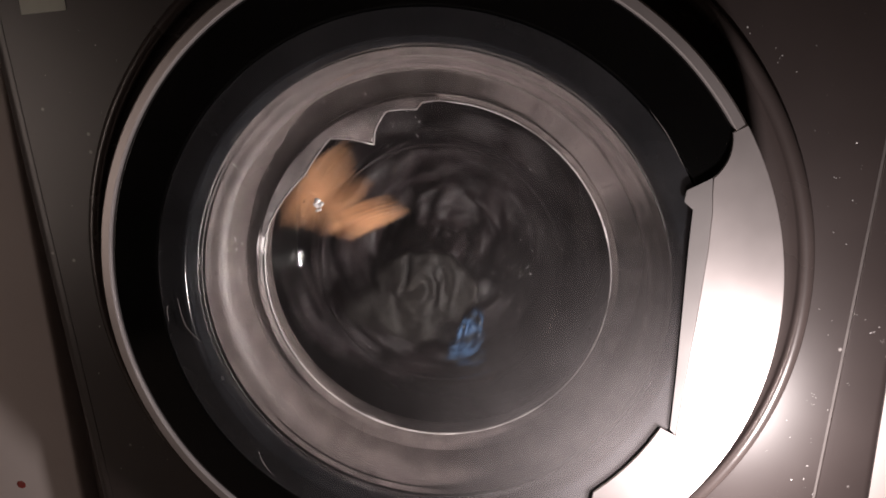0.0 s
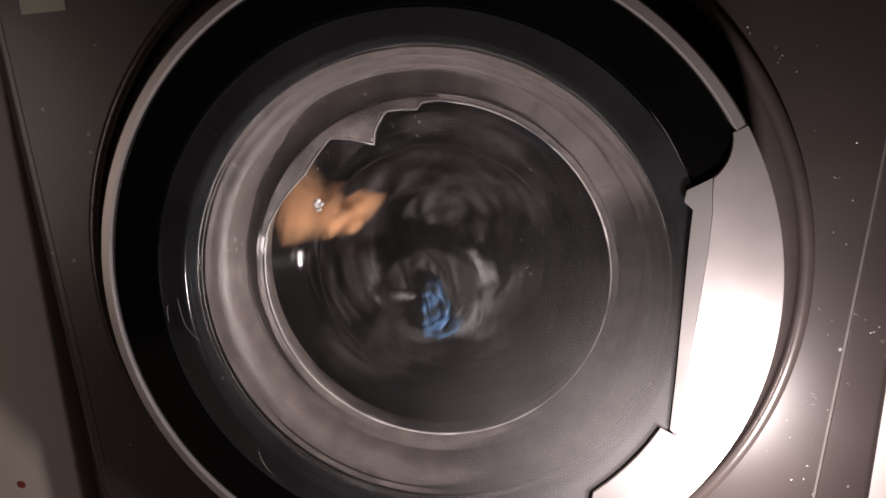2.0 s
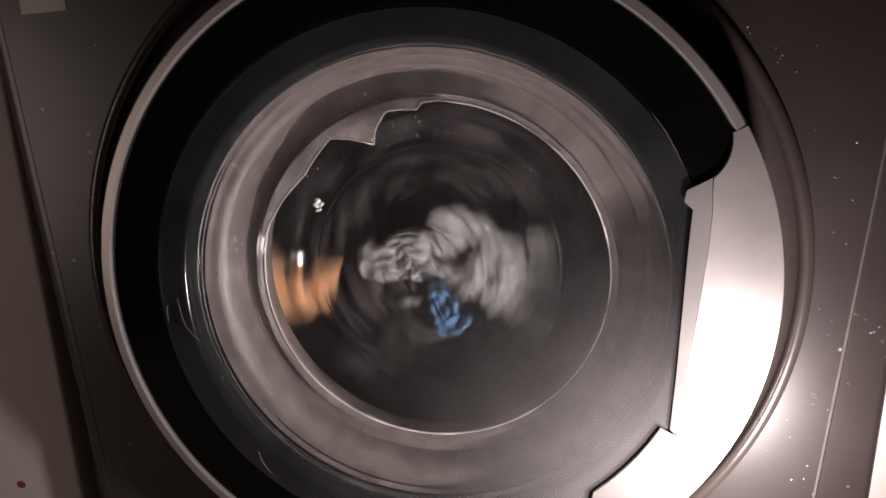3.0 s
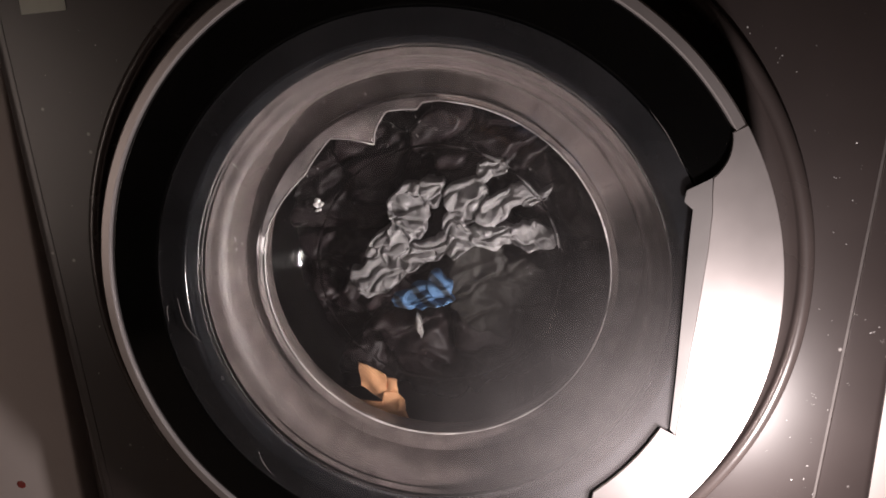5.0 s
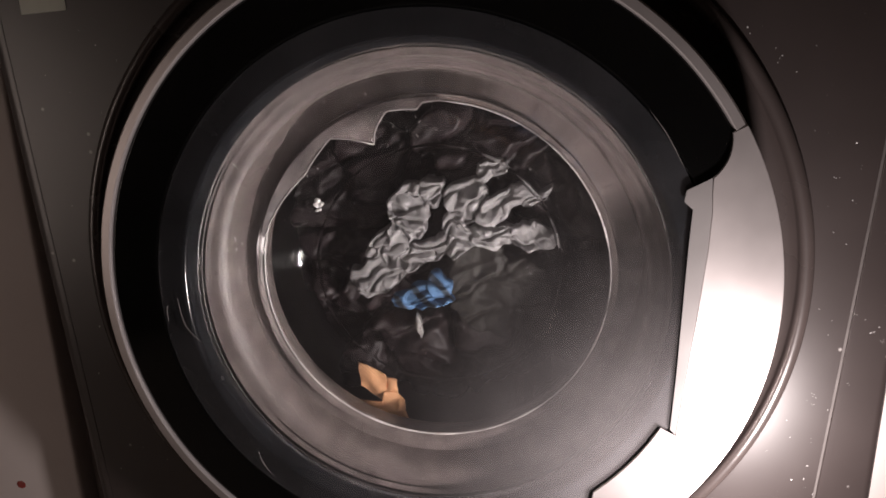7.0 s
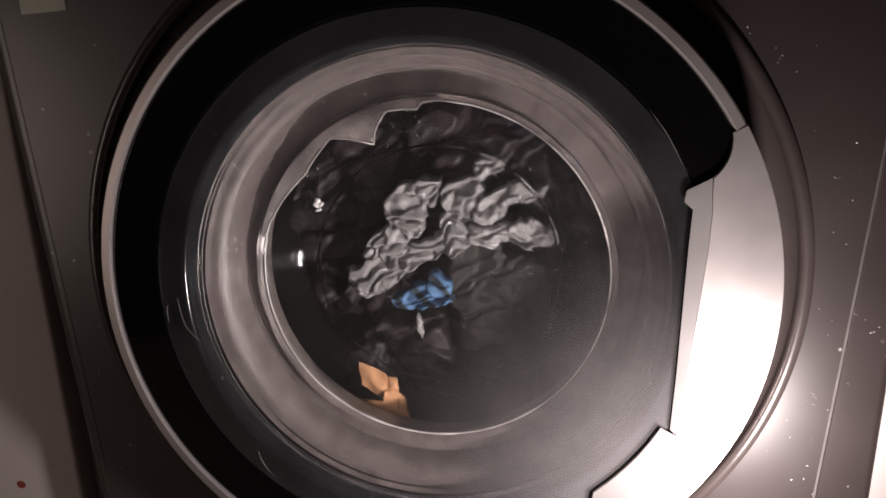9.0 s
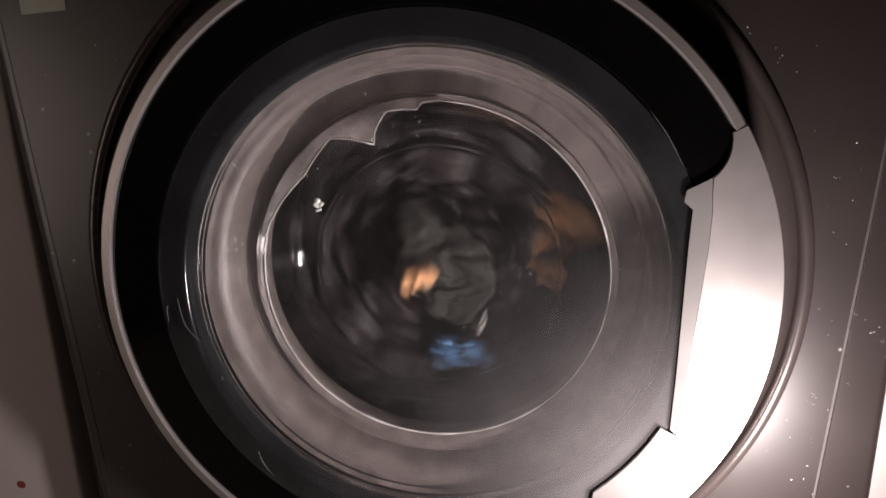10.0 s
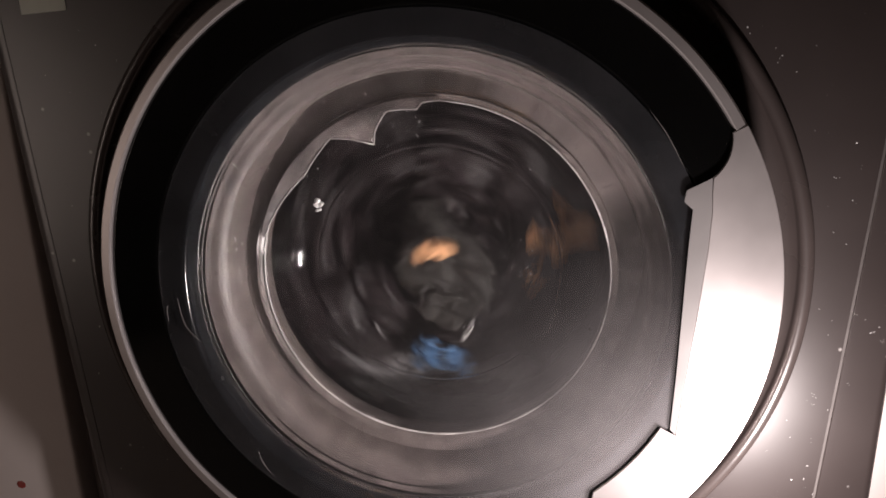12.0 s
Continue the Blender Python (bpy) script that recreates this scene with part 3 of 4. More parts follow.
blue_cloth = laundry("blue_cloth", lobes((-20, -8, 40, 24, 15), (22, 10, 26, 34, -20), (8, -16, 44, 16, 10)),
                     BLUE_CLOTH, "crumpled bright blue cloth tumbling behind the glass", at(0, 0.078, -0.03), thick=0.008, seed=5, step=0.0009, fold=85, depth=0.010, power=2.8)
strap = part("strap", crumpled(lobes((0, 2, 10, 26, 12), (5, -12, 6, 24, 10)), 0.004, 8, 0.0008, 60, 0.002), PALE_CLOTH, blue_cloth, "pale grey tapered tape")
strap.location = (-0.0135, 0.004, -0.024)


def folded(panels, thick, seed):
    """A limp folded cloth: curved panels, each from four corners (x, z, y), overlapping at the folds."""
    bm = bmesh.new()
    n = 12
    for k, corners in enumerate(panels):
        a, b, c, d = (Vector((x * U, y, z * U)) for x, z, y in corners)
        grid = {}
        for i in range(n + 1):
            for j in range(n + 1):
                u, v = i / n, j / n
                p = (a * (1 - u) + b * u) * (1 - v) + (d * (1 - u) + c * u) * v
                wave = noise.noise_vector(Vector((p.x * 90 + seed, p.z * 90, k * 3.1)))
                p += Vector((wave.x * 0.0016, wave.y * 0.002 - 0.0028 * math.sin(math.pi * v) * math.sin(math.pi * u), wave.z * 0.0016))
                grid[i, j] = (bm.verts.new(p), bm.verts.new(p + Vector((0, thick, 0))))
        for i in range(n):
            for j in range(n):
                quad = [(i, j), (i + 1, j), (i + 1, j + 1), (i, j + 1)]
                bm.faces.new([grid[q][0] for q in quad])
                bm.faces.new([grid[q][1] for q in reversed(quad)])
        rim = [(i, 0) for i in range(n)] + [(n, j) for j in range(n)] + [(i, n) for i in range(n, 0, -1)] + [(0, j) for j in range(n, 0, -1)]
        for p, q in zip(rim, rim[1:] + rim[:1]):
            bm.faces.new((grid[q][0], grid[p][0], grid[p][1], grid[q][1]))
    return bm


ORANGE_PANELS = (((-40, 80, -0.004), (13, 62, -0.007), (15, -12, -0.001), (-40, 30, -0.002)),
                 ((10, 50, -0.001), (32, 46, -0.004), (33, 18, -0.006), (10, 22, -0.003)),
                 ((8, 22, -0.007), (34, 20, -0.004), (40, -22, -0.002), (-4, -30, -0.009)),
                 ((30, 18, -0.003), (46, 2, -0.001), (44, -22, -0.002), (24, -20, -0.006)),
                 ((-43, -4, -0.004), (2, 6, -0.010), (12, -24, -0.009), (-37, -26, -0.003)),
                 ((-6, -28, -0.003), (44, -20, -0.002), (66, -92, -0.001), (8, -110, -0.005)),
                 ((-34, -34, -0.001), (4, -30, -0.004), (-4, -108, -0.003), (-72, -90, -0.001)))
orange_cloth = tagged(part("orange_cloth", folded(ORANGE_PANELS, 0.0016, 4.0), ORANGE_CLOTH, None, crease=50), "folded orange twill cloth tumbling behind the glass", "laundry")
orange_strip = laundry("orange_strip", lobes((0, 0, 26, 17, 30), (16, 12, 18, 12, 40)),
                       ORANGE_CLOTH, "small orange cloth end among dark laundry", at(0, 0.15, 0), thick=0.006, seed=14, step=0.0010, depth=0.004)

brown_cloth = laundry("brown_cloth", lobes((0, 0, 95, 70, 20), (-50, 45, 70, 45, 60), (55, -40, 70, 40, -30)),
                      BROWN_CLOTH, "dark grey-brown wet cloth tumbling behind the glass", at(0.05, 0.094, 0.0), thick=0.007, seed=37, step=0.0014, fold=48, depth=0.006)

dark_cloths = []
for k, (cx, cz, y, seed, rows) in enumerate((
        (0.060, 0.095, 0.112, 21, ((0, 0, 150, 90, 20), (90, -90, 110, 60, -50), (-90, 60, 120, 60, 40))),
        (-0.090, 0.030, 0.122, 22, ((0, 0, 110, 150, 10), (40, 110, 90, 70, 30), (0, -120, 90, 70, -20))),
        (-0.020, -0.100, 0.118, 23, ((0, 0, 150, 90, -10), (110, 20, 90, 80, 20), (-100, -20, 90, 70, 30))),
        (0.105, -0.040, 0.126, 24, ((0, 0, 100, 140, 10), (0, 110, 80, 60, 60), (-60, -60, 80, 70, 0))),
        (0.0, 0.0, 0.150, 25, ((0, 0, 330, 330, 0),)))):
    bm = crumpled(lobes(*rows), 0.020, seed, 0.0022, 44, 0.022)
    bmesh.ops.translate(bm, vec=(cx, y, cz), verts=bm.verts)
    ob = part("dark_cloth", bm, BLACK_CLOTH, None, crease=80)
    ob.matrix_world = at(0, 0, 0)
    tagged(ob, "black wet cotton laundry tumbling in the drum", "laundry", group="dark laundry in the drum")
    dark_cloths.append(ob)


# ---- movement ----
def motions():
    walk(orange_cloth, [
        (0.0, at(-0.077, 0.072, 0.045, -957)), (0.1, at(-0.013, 0.072, 0.069, -922)), (0.2, at(0.041, 0.072, 0.040, -887)), (0.3, at(0.068, 0.110, -0.008, -852)),
        (0.4, at(0.046, 0.150, -0.087, -817)), (0.5, at(-0.020, 0.082, -0.140, -783)), (0.6, at(-0.064, 0.072, -0.130, -748)), (0.7, at(-0.086, 0.072, -0.115, -713)),
        (0.8, at(-0.123, 0.072, -0.064, -678)), (0.9, at(-0.121, 0.072, 0.007, -643)), (1.0, at(-0.079, 0.072, 0.057, -609)), (1.1, at(-0.043, 0.072, 0.071, -574)),
        (1.2, at(0.043, 0.072, 0.054, -539)), (1.3, at(0.067, 0.110, 0.012, -504)), (1.4, at(0.049, 0.150, -0.087, -470)), (1.5, at(-0.006, 0.110, -0.152, -435)),
        (1.6, at(-0.058, 0.072, -0.128, -400)), (1.7, at(-0.095, 0.072, -0.101, -365)), (1.8, at(-0.116, 0.072, -0.078, -330)), (1.9, at(-0.119, 0.072, 0.001, -296)),
        (2.0, at(-0.088, 0.072, 0.043, -261)), (2.1, at(-0.060, 0.072, 0.064, -226)), (2.2, at(0.003, 0.072, 0.057, -191)), (2.3, at(0.057, 0.072, 0.034, -157)),
        (2.4, at(0.053, 0.110, -0.063, -122)), (2.5, at(0.014, 0.150, -0.148, -87)), (2.6, at(-0.029, 0.110, -0.157, -52)), (2.7, at(-0.065, 0.072, -0.127, -17)),
        (2.8, at(-0.074, 0.072, -0.125, 17)), (2.9, at(-0.101, 0.072, -0.083, 52)), (3.0, at(-0.123, 0.072, -0.026, 87)), (3.1, at(-0.097, 0.072, 0.040, 122)),
        (3.2, at(-0.072, 0.072, 0.067, 157)), (3.3, at(-0.017, 0.072, 0.071, 190)), (3.4, at(0.038, 0.072, 0.048, 220)), (3.5, at(0.066, 0.072, 0.010, 247)),
        (3.6, at(0.055, 0.110, -0.054, 272)), (3.7, at(0.040, 0.110, -0.099, 293)), (3.8, at(0.010, 0.110, -0.141, 312)), (3.9, at(-0.009, 0.091, -0.139, 327)),
        (4.0, at(-0.027, 0.072, -0.137, 340)), (4.1, at(-0.039, 0.072, -0.136, 349)), (4.2, at(-0.051, 0.072, -0.136, 356)), (4.3, at(-0.055, 0.072, -0.135, 359)),
        (4.4, at(-0.058, 0.072, -0.134, 360)), (8.9, at(-0.058, 0.072, -0.134, 360)), (9.0, at(-0.057, 0.072, -0.133, 359)), (9.1, at(-0.052, 0.072, -0.135, 355)),
        (9.2, at(-0.037, 0.072, -0.134, 348)), (9.3, at(-0.022, 0.072, -0.136, 339)), (9.4, at(-0.001, 0.110, -0.154, 328)), (9.5, at(0.021, 0.110, -0.146, 314)),
        (9.6, at(0.046, 0.150, -0.147, 297)), (9.7, at(0.071, 0.150, -0.116, 278)), (9.8, at(0.087, 0.150, -0.080, 256)), (9.9, at(0.100, 0.150, -0.048, 231)),
        (10.0, at(0.097, 0.110, -0.006, 204)), (10.1, at(0.067, 0.072, 0.045, 175)), (10.2, at(0.036, 0.072, 0.059, 143)), (10.3, at(-0.031, 0.072, 0.045, 108)),
        (10.4, at(-0.079, 0.072, -0.031, 72)), (10.5, at(-0.085, 0.072, -0.078, 36)), (10.6, at(-0.057, 0.110, -0.152, 0)), (10.7, at(-0.003, 0.150, -0.162, -36)),
        (10.8, at(0.048, 0.150, -0.111, -72)), (10.9, at(0.081, 0.150, -0.051, -108)), (11.0, at(0.081, 0.110, 0.016, -144)), (11.1, at(0.051, 0.072, 0.046, -180)),
        (11.2, at(0.009, 0.072, 0.048, -216)), (11.3, at(-0.052, 0.072, 0.022, -252)), (11.4, at(-0.089, 0.072, -0.054, -288)), (11.5, at(-0.070, 0.072, -0.098, -324)),
        (11.6, at(-0.045, 0.072, -0.123, -360)), (11.7, at(-0.015, 0.150, -0.162, -396)), (11.8, at(0.037, 0.150, -0.111, -432)), (11.9, at(0.076, 0.110, -0.043, -468)),
        (12.0, at(0.088, 0.110, -0.001, -504))])
    walk(grey_cloth, [
        (0.0, at(0.017, 0.106, -0.092, -1000)), (0.1, at(-0.022, 0.106, -0.114, -948)), (0.2, at(-0.055, 0.106, -0.112, -889)), (0.3, at(-0.076, 0.086, -0.067, -852)),
        (0.4, at(-0.087, 0.086, -0.033, -817)), (0.5, at(-0.077, 0.106, 0.001, -783)), (0.6, at(-0.045, 0.086, 0.021, -748)), (0.7, at(-0.020, 0.086, 0.027, -730)),
        (0.8, at(0.014, 0.086, 0.019, -716)), (0.9, at(0.031, 0.106, -0.032, -692)), (1.0, at(0.016, 0.106, -0.071, -656)), (1.1, at(0.003, 0.106, -0.101, -608)),
        (1.2, at(-0.029, 0.106, -0.114, -550)), (1.3, at(-0.065, 0.106, -0.092, -504)), (1.4, at(-0.076, 0.106, -0.068, -470)), (1.5, at(-0.079, 0.106, -0.023, -435)),
        (1.6, at(-0.057, 0.086, 0.017, -400)), (1.7, at(-0.019, 0.086, 0.015, -373)), (1.8, at(0.019, 0.086, 0.008, -362)), (1.9, at(0.028, 0.106, -0.025, -342)),
        (2.0, at(0.017, 0.106, -0.060, -310)), (2.1, at(0.011, 0.106, -0.079, -266)), (2.2, at(-0.016, 0.106, -0.101, -211)), (2.3, at(-0.051, 0.106, -0.094, -157)),
        (2.4, at(-0.069, 0.106, -0.068, -122)), (2.5, at(-0.074, 0.106, -0.044, -87)), (2.6, at(-0.072, 0.086, -0.004, -52)), (2.7, at(-0.048, 0.086, 0.028, -17)),
        (2.8, at(-0.021, 0.086, 0.033, -6)), (2.9, at(0.025, 0.086, 0.016, 10)), (3.0, at(0.023, 0.086, -0.015, 37)), (3.1, at(0.021, 0.106, -0.043, 77)),
        (3.2, at(0.022, 0.106, -0.059, 129)), (3.3, at(0.003, 0.106, -0.087, 185)), (3.4, at(-0.034, 0.106, -0.103, 220)), (3.5, at(-0.056, 0.086, -0.075, 247)),
        (3.6, at(-0.072, 0.086, -0.043, 272)), (3.7, at(-0.073, 0.086, -0.011, 293)), (3.8, at(-0.064, 0.086, 0.010, 312)), (3.9, at(-0.045, 0.086, 0.017, 327)),
        (4.0, at(-0.026, 0.086, 0.024, 340)), (4.1, at(-0.013, 0.086, 0.023, 349)), (4.2, at(0.001, 0.086, 0.022, 356)), (4.3, at(0.004, 0.086, 0.021, 359)),
        (4.4, at(0.008, 0.086, 0.020, 360)), (8.9, at(0.008, 0.086, 0.020, 360)), (9.0, at(0.006, 0.086, 0.021, 359)), (9.1, at(0.003, 0.086, 0.022, 355)),
        (9.2, at(-0.002, 0.086, 0.023, 348)), (9.3, at(-0.008, 0.086, 0.020, 339)), (9.4, at(-0.021, 0.086, 0.010, 328)), (9.5, at(-0.035, 0.086, -0.003, 314)),
        (9.6, at(-0.061, 0.086, -0.032, 297)), (9.7, at(-0.061, 0.086, -0.070, 278)), (9.8, at(-0.060, 0.086, -0.097, 256)), (9.9, at(-0.048, 0.106, -0.117, 231)),
        (10.0, at(-0.018, 0.122, -0.121, 204)), (10.1, at(0.015, 0.122, -0.088, 175)), (10.2, at(0.045, 0.106, -0.037, 143)), (10.3, at(0.055, 0.106, -0.005, 108)),
        (10.4, at(0.058, 0.106, 0.005, 72)), (10.5, at(0.041, 0.106, 0.013, 36)), (10.6, at(0.014, 0.086, 0.030, 0)), (10.7, at(-0.036, 0.086, 0.022, -36)),
        (10.8, at(-0.068, 0.086, -0.059, -72)), (10.9, at(-0.057, 0.106, -0.115, -108)), (11.0, at(-0.021, 0.122, -0.124, -144)), (11.1, at(0.015, 0.122, -0.094, -180)),
        (11.2, at(0.025, 0.106, -0.048, -216)), (11.3, at(0.040, 0.106, -0.013, -252)), (11.4, at(0.058, 0.106, 0.018, -288)), (11.5, at(0.036, 0.106, 0.038, -324)),
        (11.6, at(0.008, 0.086, 0.031, -360)), (11.7, at(-0.034, 0.086, 0.015, -396)), (11.8, at(-0.073, 0.086, -0.052, -432)), (11.9, at(-0.056, 0.106, -0.109, -468)),
        (12.0, at(-0.020, 0.106, -0.116, -504))])
    walk(blue_cloth, [
        (0.0, at(0.018, 0.088, -0.079, -957)), (0.1, at(0.003, 0.088, -0.085, -922)), (0.2, at(-0.023, 0.088, -0.080, -887)), (0.3, at(-0.048, 0.079, -0.056, -852)),
        (0.4, at(-0.057, 0.079, -0.024, -817)), (0.5, at(-0.048, 0.088, -0.009, -783)), (0.6, at(-0.020, 0.088, -0.001, -748)), (0.7, at(0.007, 0.088, 0.002, -713)),
        (0.8, at(0.022, 0.088, -0.026, -678)), (0.9, at(0.012, 0.079, -0.052, -643)), (1.0, at(0.000, 0.079, -0.063, -609)), (1.1, at(-0.006, 0.079, -0.071, -574)),
        (1.2, at(-0.031, 0.079, -0.071, -539)), (1.3, at(-0.043, 0.079, -0.056, -504)), (1.4, at(-0.052, 0.079, -0.035, -470)), (1.5, at(-0.053, 0.079, -0.017, -435)),
        (1.6, at(-0.033, 0.079, -0.011, -400)), (1.7, at(-0.009, 0.079, -0.008, -365)), (1.8, at(0.003, 0.079, -0.028, -330)), (1.9, at(0.000, 0.079, -0.047, -296)),
        (2.0, at(-0.008, 0.079, -0.051, -261)), (2.1, at(-0.011, 0.079, -0.059, -226)), (2.2, at(-0.015, 0.079, -0.064, -191)), (2.3, at(-0.029, 0.079, -0.055, -157)),
        (2.4, at(-0.044, 0.079, -0.041, -122)), (2.5, at(-0.048, 0.079, -0.031, -87)), (2.6, at(-0.043, 0.079, -0.023, -52)), (2.7, at(-0.025, 0.079, -0.019, -17)),
        (2.8, at(-0.012, 0.079, -0.029, 17)), (2.9, at(0.003, 0.079, -0.050, 52)), (3.0, at(0.001, 0.079, -0.050, 87)), (3.1, at(-0.004, 0.079, -0.047, 122)),
        (3.2, at(-0.008, 0.079, -0.055, 157)), (3.3, at(-0.018, 0.079, -0.060, 190)), (3.4, at(-0.030, 0.079, -0.052, 220)), (3.5, at(-0.041, 0.079, -0.039, 247)),
        (3.6, at(-0.046, 0.079, -0.029, 272)), (3.7, at(-0.043, 0.079, -0.024, 293)), (3.8, at(-0.039, 0.079, -0.019, 312)), (3.9, at(-0.032, 0.079, -0.020, 327)),
        (4.0, at(-0.024, 0.079, -0.022, 340)), (4.1, at(-0.020, 0.079, -0.027, 349)), (4.2, at(-0.016, 0.079, -0.031, 356)), (4.3, at(-0.014, 0.079, -0.033, 359)),
        (4.4, at(-0.012, 0.079, -0.034, 360)), (8.9, at(-0.012, 0.079, -0.034, 360)), (9.0, at(-0.012, 0.079, -0.034, 359)), (9.1, at(-0.013, 0.079, -0.035, 355)),
        (9.2, at(-0.014, 0.079, -0.036, 348)), (9.3, at(-0.014, 0.079, -0.039, 339)), (9.4, at(-0.014, 0.079, -0.041, 328)), (9.5, at(-0.014, 0.079, -0.043, 314)),
        (9.6, at(-0.013, 0.079, -0.055, 297)), (9.7, at(-0.018, 0.079, -0.068, 278)), (9.8, at(-0.017, 0.079, -0.076, 256)), (9.9, at(-0.005, 0.079, -0.085, 231)),
        (10.0, at(0.012, 0.079, -0.083, 204)), (10.1, at(0.033, 0.088, -0.079, 175)), (10.2, at(0.046, 0.088, -0.062, 143)), (10.3, at(0.055, 0.079, -0.040, 108)),
        (10.4, at(0.051, 0.079, -0.023, 72)), (10.5, at(0.040, 0.079, -0.010, 36)), (10.6, at(0.019, 0.079, -0.008, 0)), (10.7, at(-0.008, 0.079, -0.031, -36)),
        (10.8, at(-0.025, 0.079, -0.060, -72)), (10.9, at(-0.027, 0.079, -0.073, -108)), (11.0, at(-0.008, 0.079, -0.087, -144)), (11.1, at(0.018, 0.088, -0.082, -180)),
        (11.2, at(0.037, 0.088, -0.057, -216)), (11.3, at(0.047, 0.079, -0.028, -252)), (11.4, at(0.052, 0.079, -0.007, -288)), (11.5, at(0.031, 0.079, -0.003, -324)),
        (11.6, at(0.014, 0.079, -0.006, -360)), (11.7, at(-0.012, 0.079, -0.034, -396)), (11.8, at(-0.024, 0.079, -0.068, -432)), (11.9, at(-0.020, 0.079, -0.080, -468)),
        (12.0, at(-0.005, 0.079, -0.086, -504))])
    walk(orange_strip, [
        (0.0, at(-0.046, 0.150, -0.059, -957)), (0.1, at(-0.020, 0.150, -0.042, -922)), (0.2, at(0.006, 0.150, -0.024, -887)), (0.3, at(0.033, 0.150, -0.007, -852)),
        (0.4, at(0.002, 0.070, 0.019, -817)), (0.5, at(0.033, 0.070, -0.005, -783)), (0.6, at(0.038, 0.150, -0.081, -748)), (0.7, at(-0.013, 0.118, -0.038, -713)),
        (0.8, at(-0.064, 0.085, 0.005, -678)), (0.9, at(-0.079, 0.117, -0.040, -643)), (1.0, at(-0.093, 0.150, -0.084, -609)), (1.1, at(-0.025, 0.117, -0.027, -574)),
        (1.2, at(0.042, 0.085, 0.030, -539)), (1.3, at(0.052, 0.070, -0.005, -504)), (1.4, at(0.038, 0.070, -0.005, -470)), (1.5, at(0.023, 0.070, -0.005, -435)),
        (1.6, at(0.037, 0.070, -0.040, -400)), (1.7, at(0.021, 0.150, -0.105, -365)), (1.8, at(-0.036, 0.117, -0.048, -330)), (1.9, at(-0.092, 0.085, 0.010, -296)),
        (2.0, at(-0.096, 0.117, 0.001, -261)), (2.1, at(-0.100, 0.150, -0.008, -226)), (2.2, at(-0.024, 0.110, -0.011, -191)), (2.3, at(0.052, 0.070, -0.015, -157)),
        (2.4, at(0.046, 0.085, -0.025, -122)), (2.5, at(0.025, 0.070, 0.015, -87)), (2.6, at(0.047, 0.070, -0.020, -52)), (2.7, at(0.022, 0.110, -0.069, -17)),
        (2.8, at(-0.002, 0.150, -0.118, 17)), (2.9, at(-0.047, 0.150, -0.089, 52)), (3.0, at(-0.091, 0.150, -0.060, 87)), (3.1, at(-0.073, 0.150, -0.031, 122)),
        (3.2, at(-0.055, 0.150, -0.002, 157)), (3.3, at(-0.026, 0.150, -0.013, 190)), (3.4, at(0.003, 0.150, -0.024, 220)), (3.5, at(0.032, 0.150, -0.035, 247)),
        (3.6, at(0.027, 0.150, -0.051, 272)), (3.7, at(0.021, 0.150, -0.067, 293)), (3.8, at(0.015, 0.150, -0.083, 312)), (3.9, at(0.009, 0.150, -0.100, 327)),
        (4.0, at(0.012, 0.150, -0.091, 340)), (4.1, at(0.014, 0.150, -0.083, 349)), (4.2, at(0.016, 0.150, -0.075, 356)), (4.3, at(0.019, 0.150, -0.066, 359)),
        (4.4, at(0.021, 0.150, -0.058, 360)), (8.9, at(0.016, 0.150, -0.058, 360)), (9.0, at(0.016, 0.150, -0.058, 359)), (9.1, at(0.016, 0.150, -0.058, 355)),
        (9.2, at(0.016, 0.150, -0.058, 348)), (9.3, at(0.016, 0.150, -0.058, 339)), (9.4, at(0.016, 0.150, -0.058, 328)), (9.5, at(0.031, 0.117, -0.041, 314)),
        (9.6, at(0.046, 0.085, -0.025, 297)), (9.7, at(0.047, 0.070, -0.008, 278)), (9.8, at(0.034, 0.070, 0.007, 256)), (9.9, at(0.004, 0.070, 0.007, 231)),
        (10.0, at(-0.018, 0.070, -0.016, 204)), (10.1, at(-0.026, 0.070, -0.045, 175)), (10.2, at(-0.026, 0.070, -0.060, 143)), (10.3, at(-0.021, 0.070, -0.080, 108)),
        (10.4, at(-0.003, 0.150, -0.130, 72)), (10.5, at(0.023, 0.150, -0.106, 36)), (10.6, at(0.049, 0.150, -0.081, 0)), (10.7, at(0.047, 0.110, -0.034, -36)),
        (10.8, at(0.046, 0.070, 0.012, -72)), (10.9, at(0.021, 0.070, 0.027, -108)), (11.0, at(-0.018, 0.070, 0.004, -144)), (11.1, at(-0.034, 0.070, -0.032, -180)),
        (11.2, at(-0.035, 0.070, -0.081, -216)), (11.3, at(-0.023, 0.070, -0.091, -252)), (11.4, at(-0.003, 0.150, -0.130, -288)), (11.5, at(0.023, 0.150, -0.097, -324)),
        (11.6, at(0.049, 0.150, -0.063, -360)), (11.7, at(0.051, 0.110, -0.021, -396)), (11.8, at(0.054, 0.070, 0.021, -432)), (11.9, at(0.029, 0.070, 0.022, -468)),
        (12.0, at(-0.004, 0.070, 0.009, -504))])
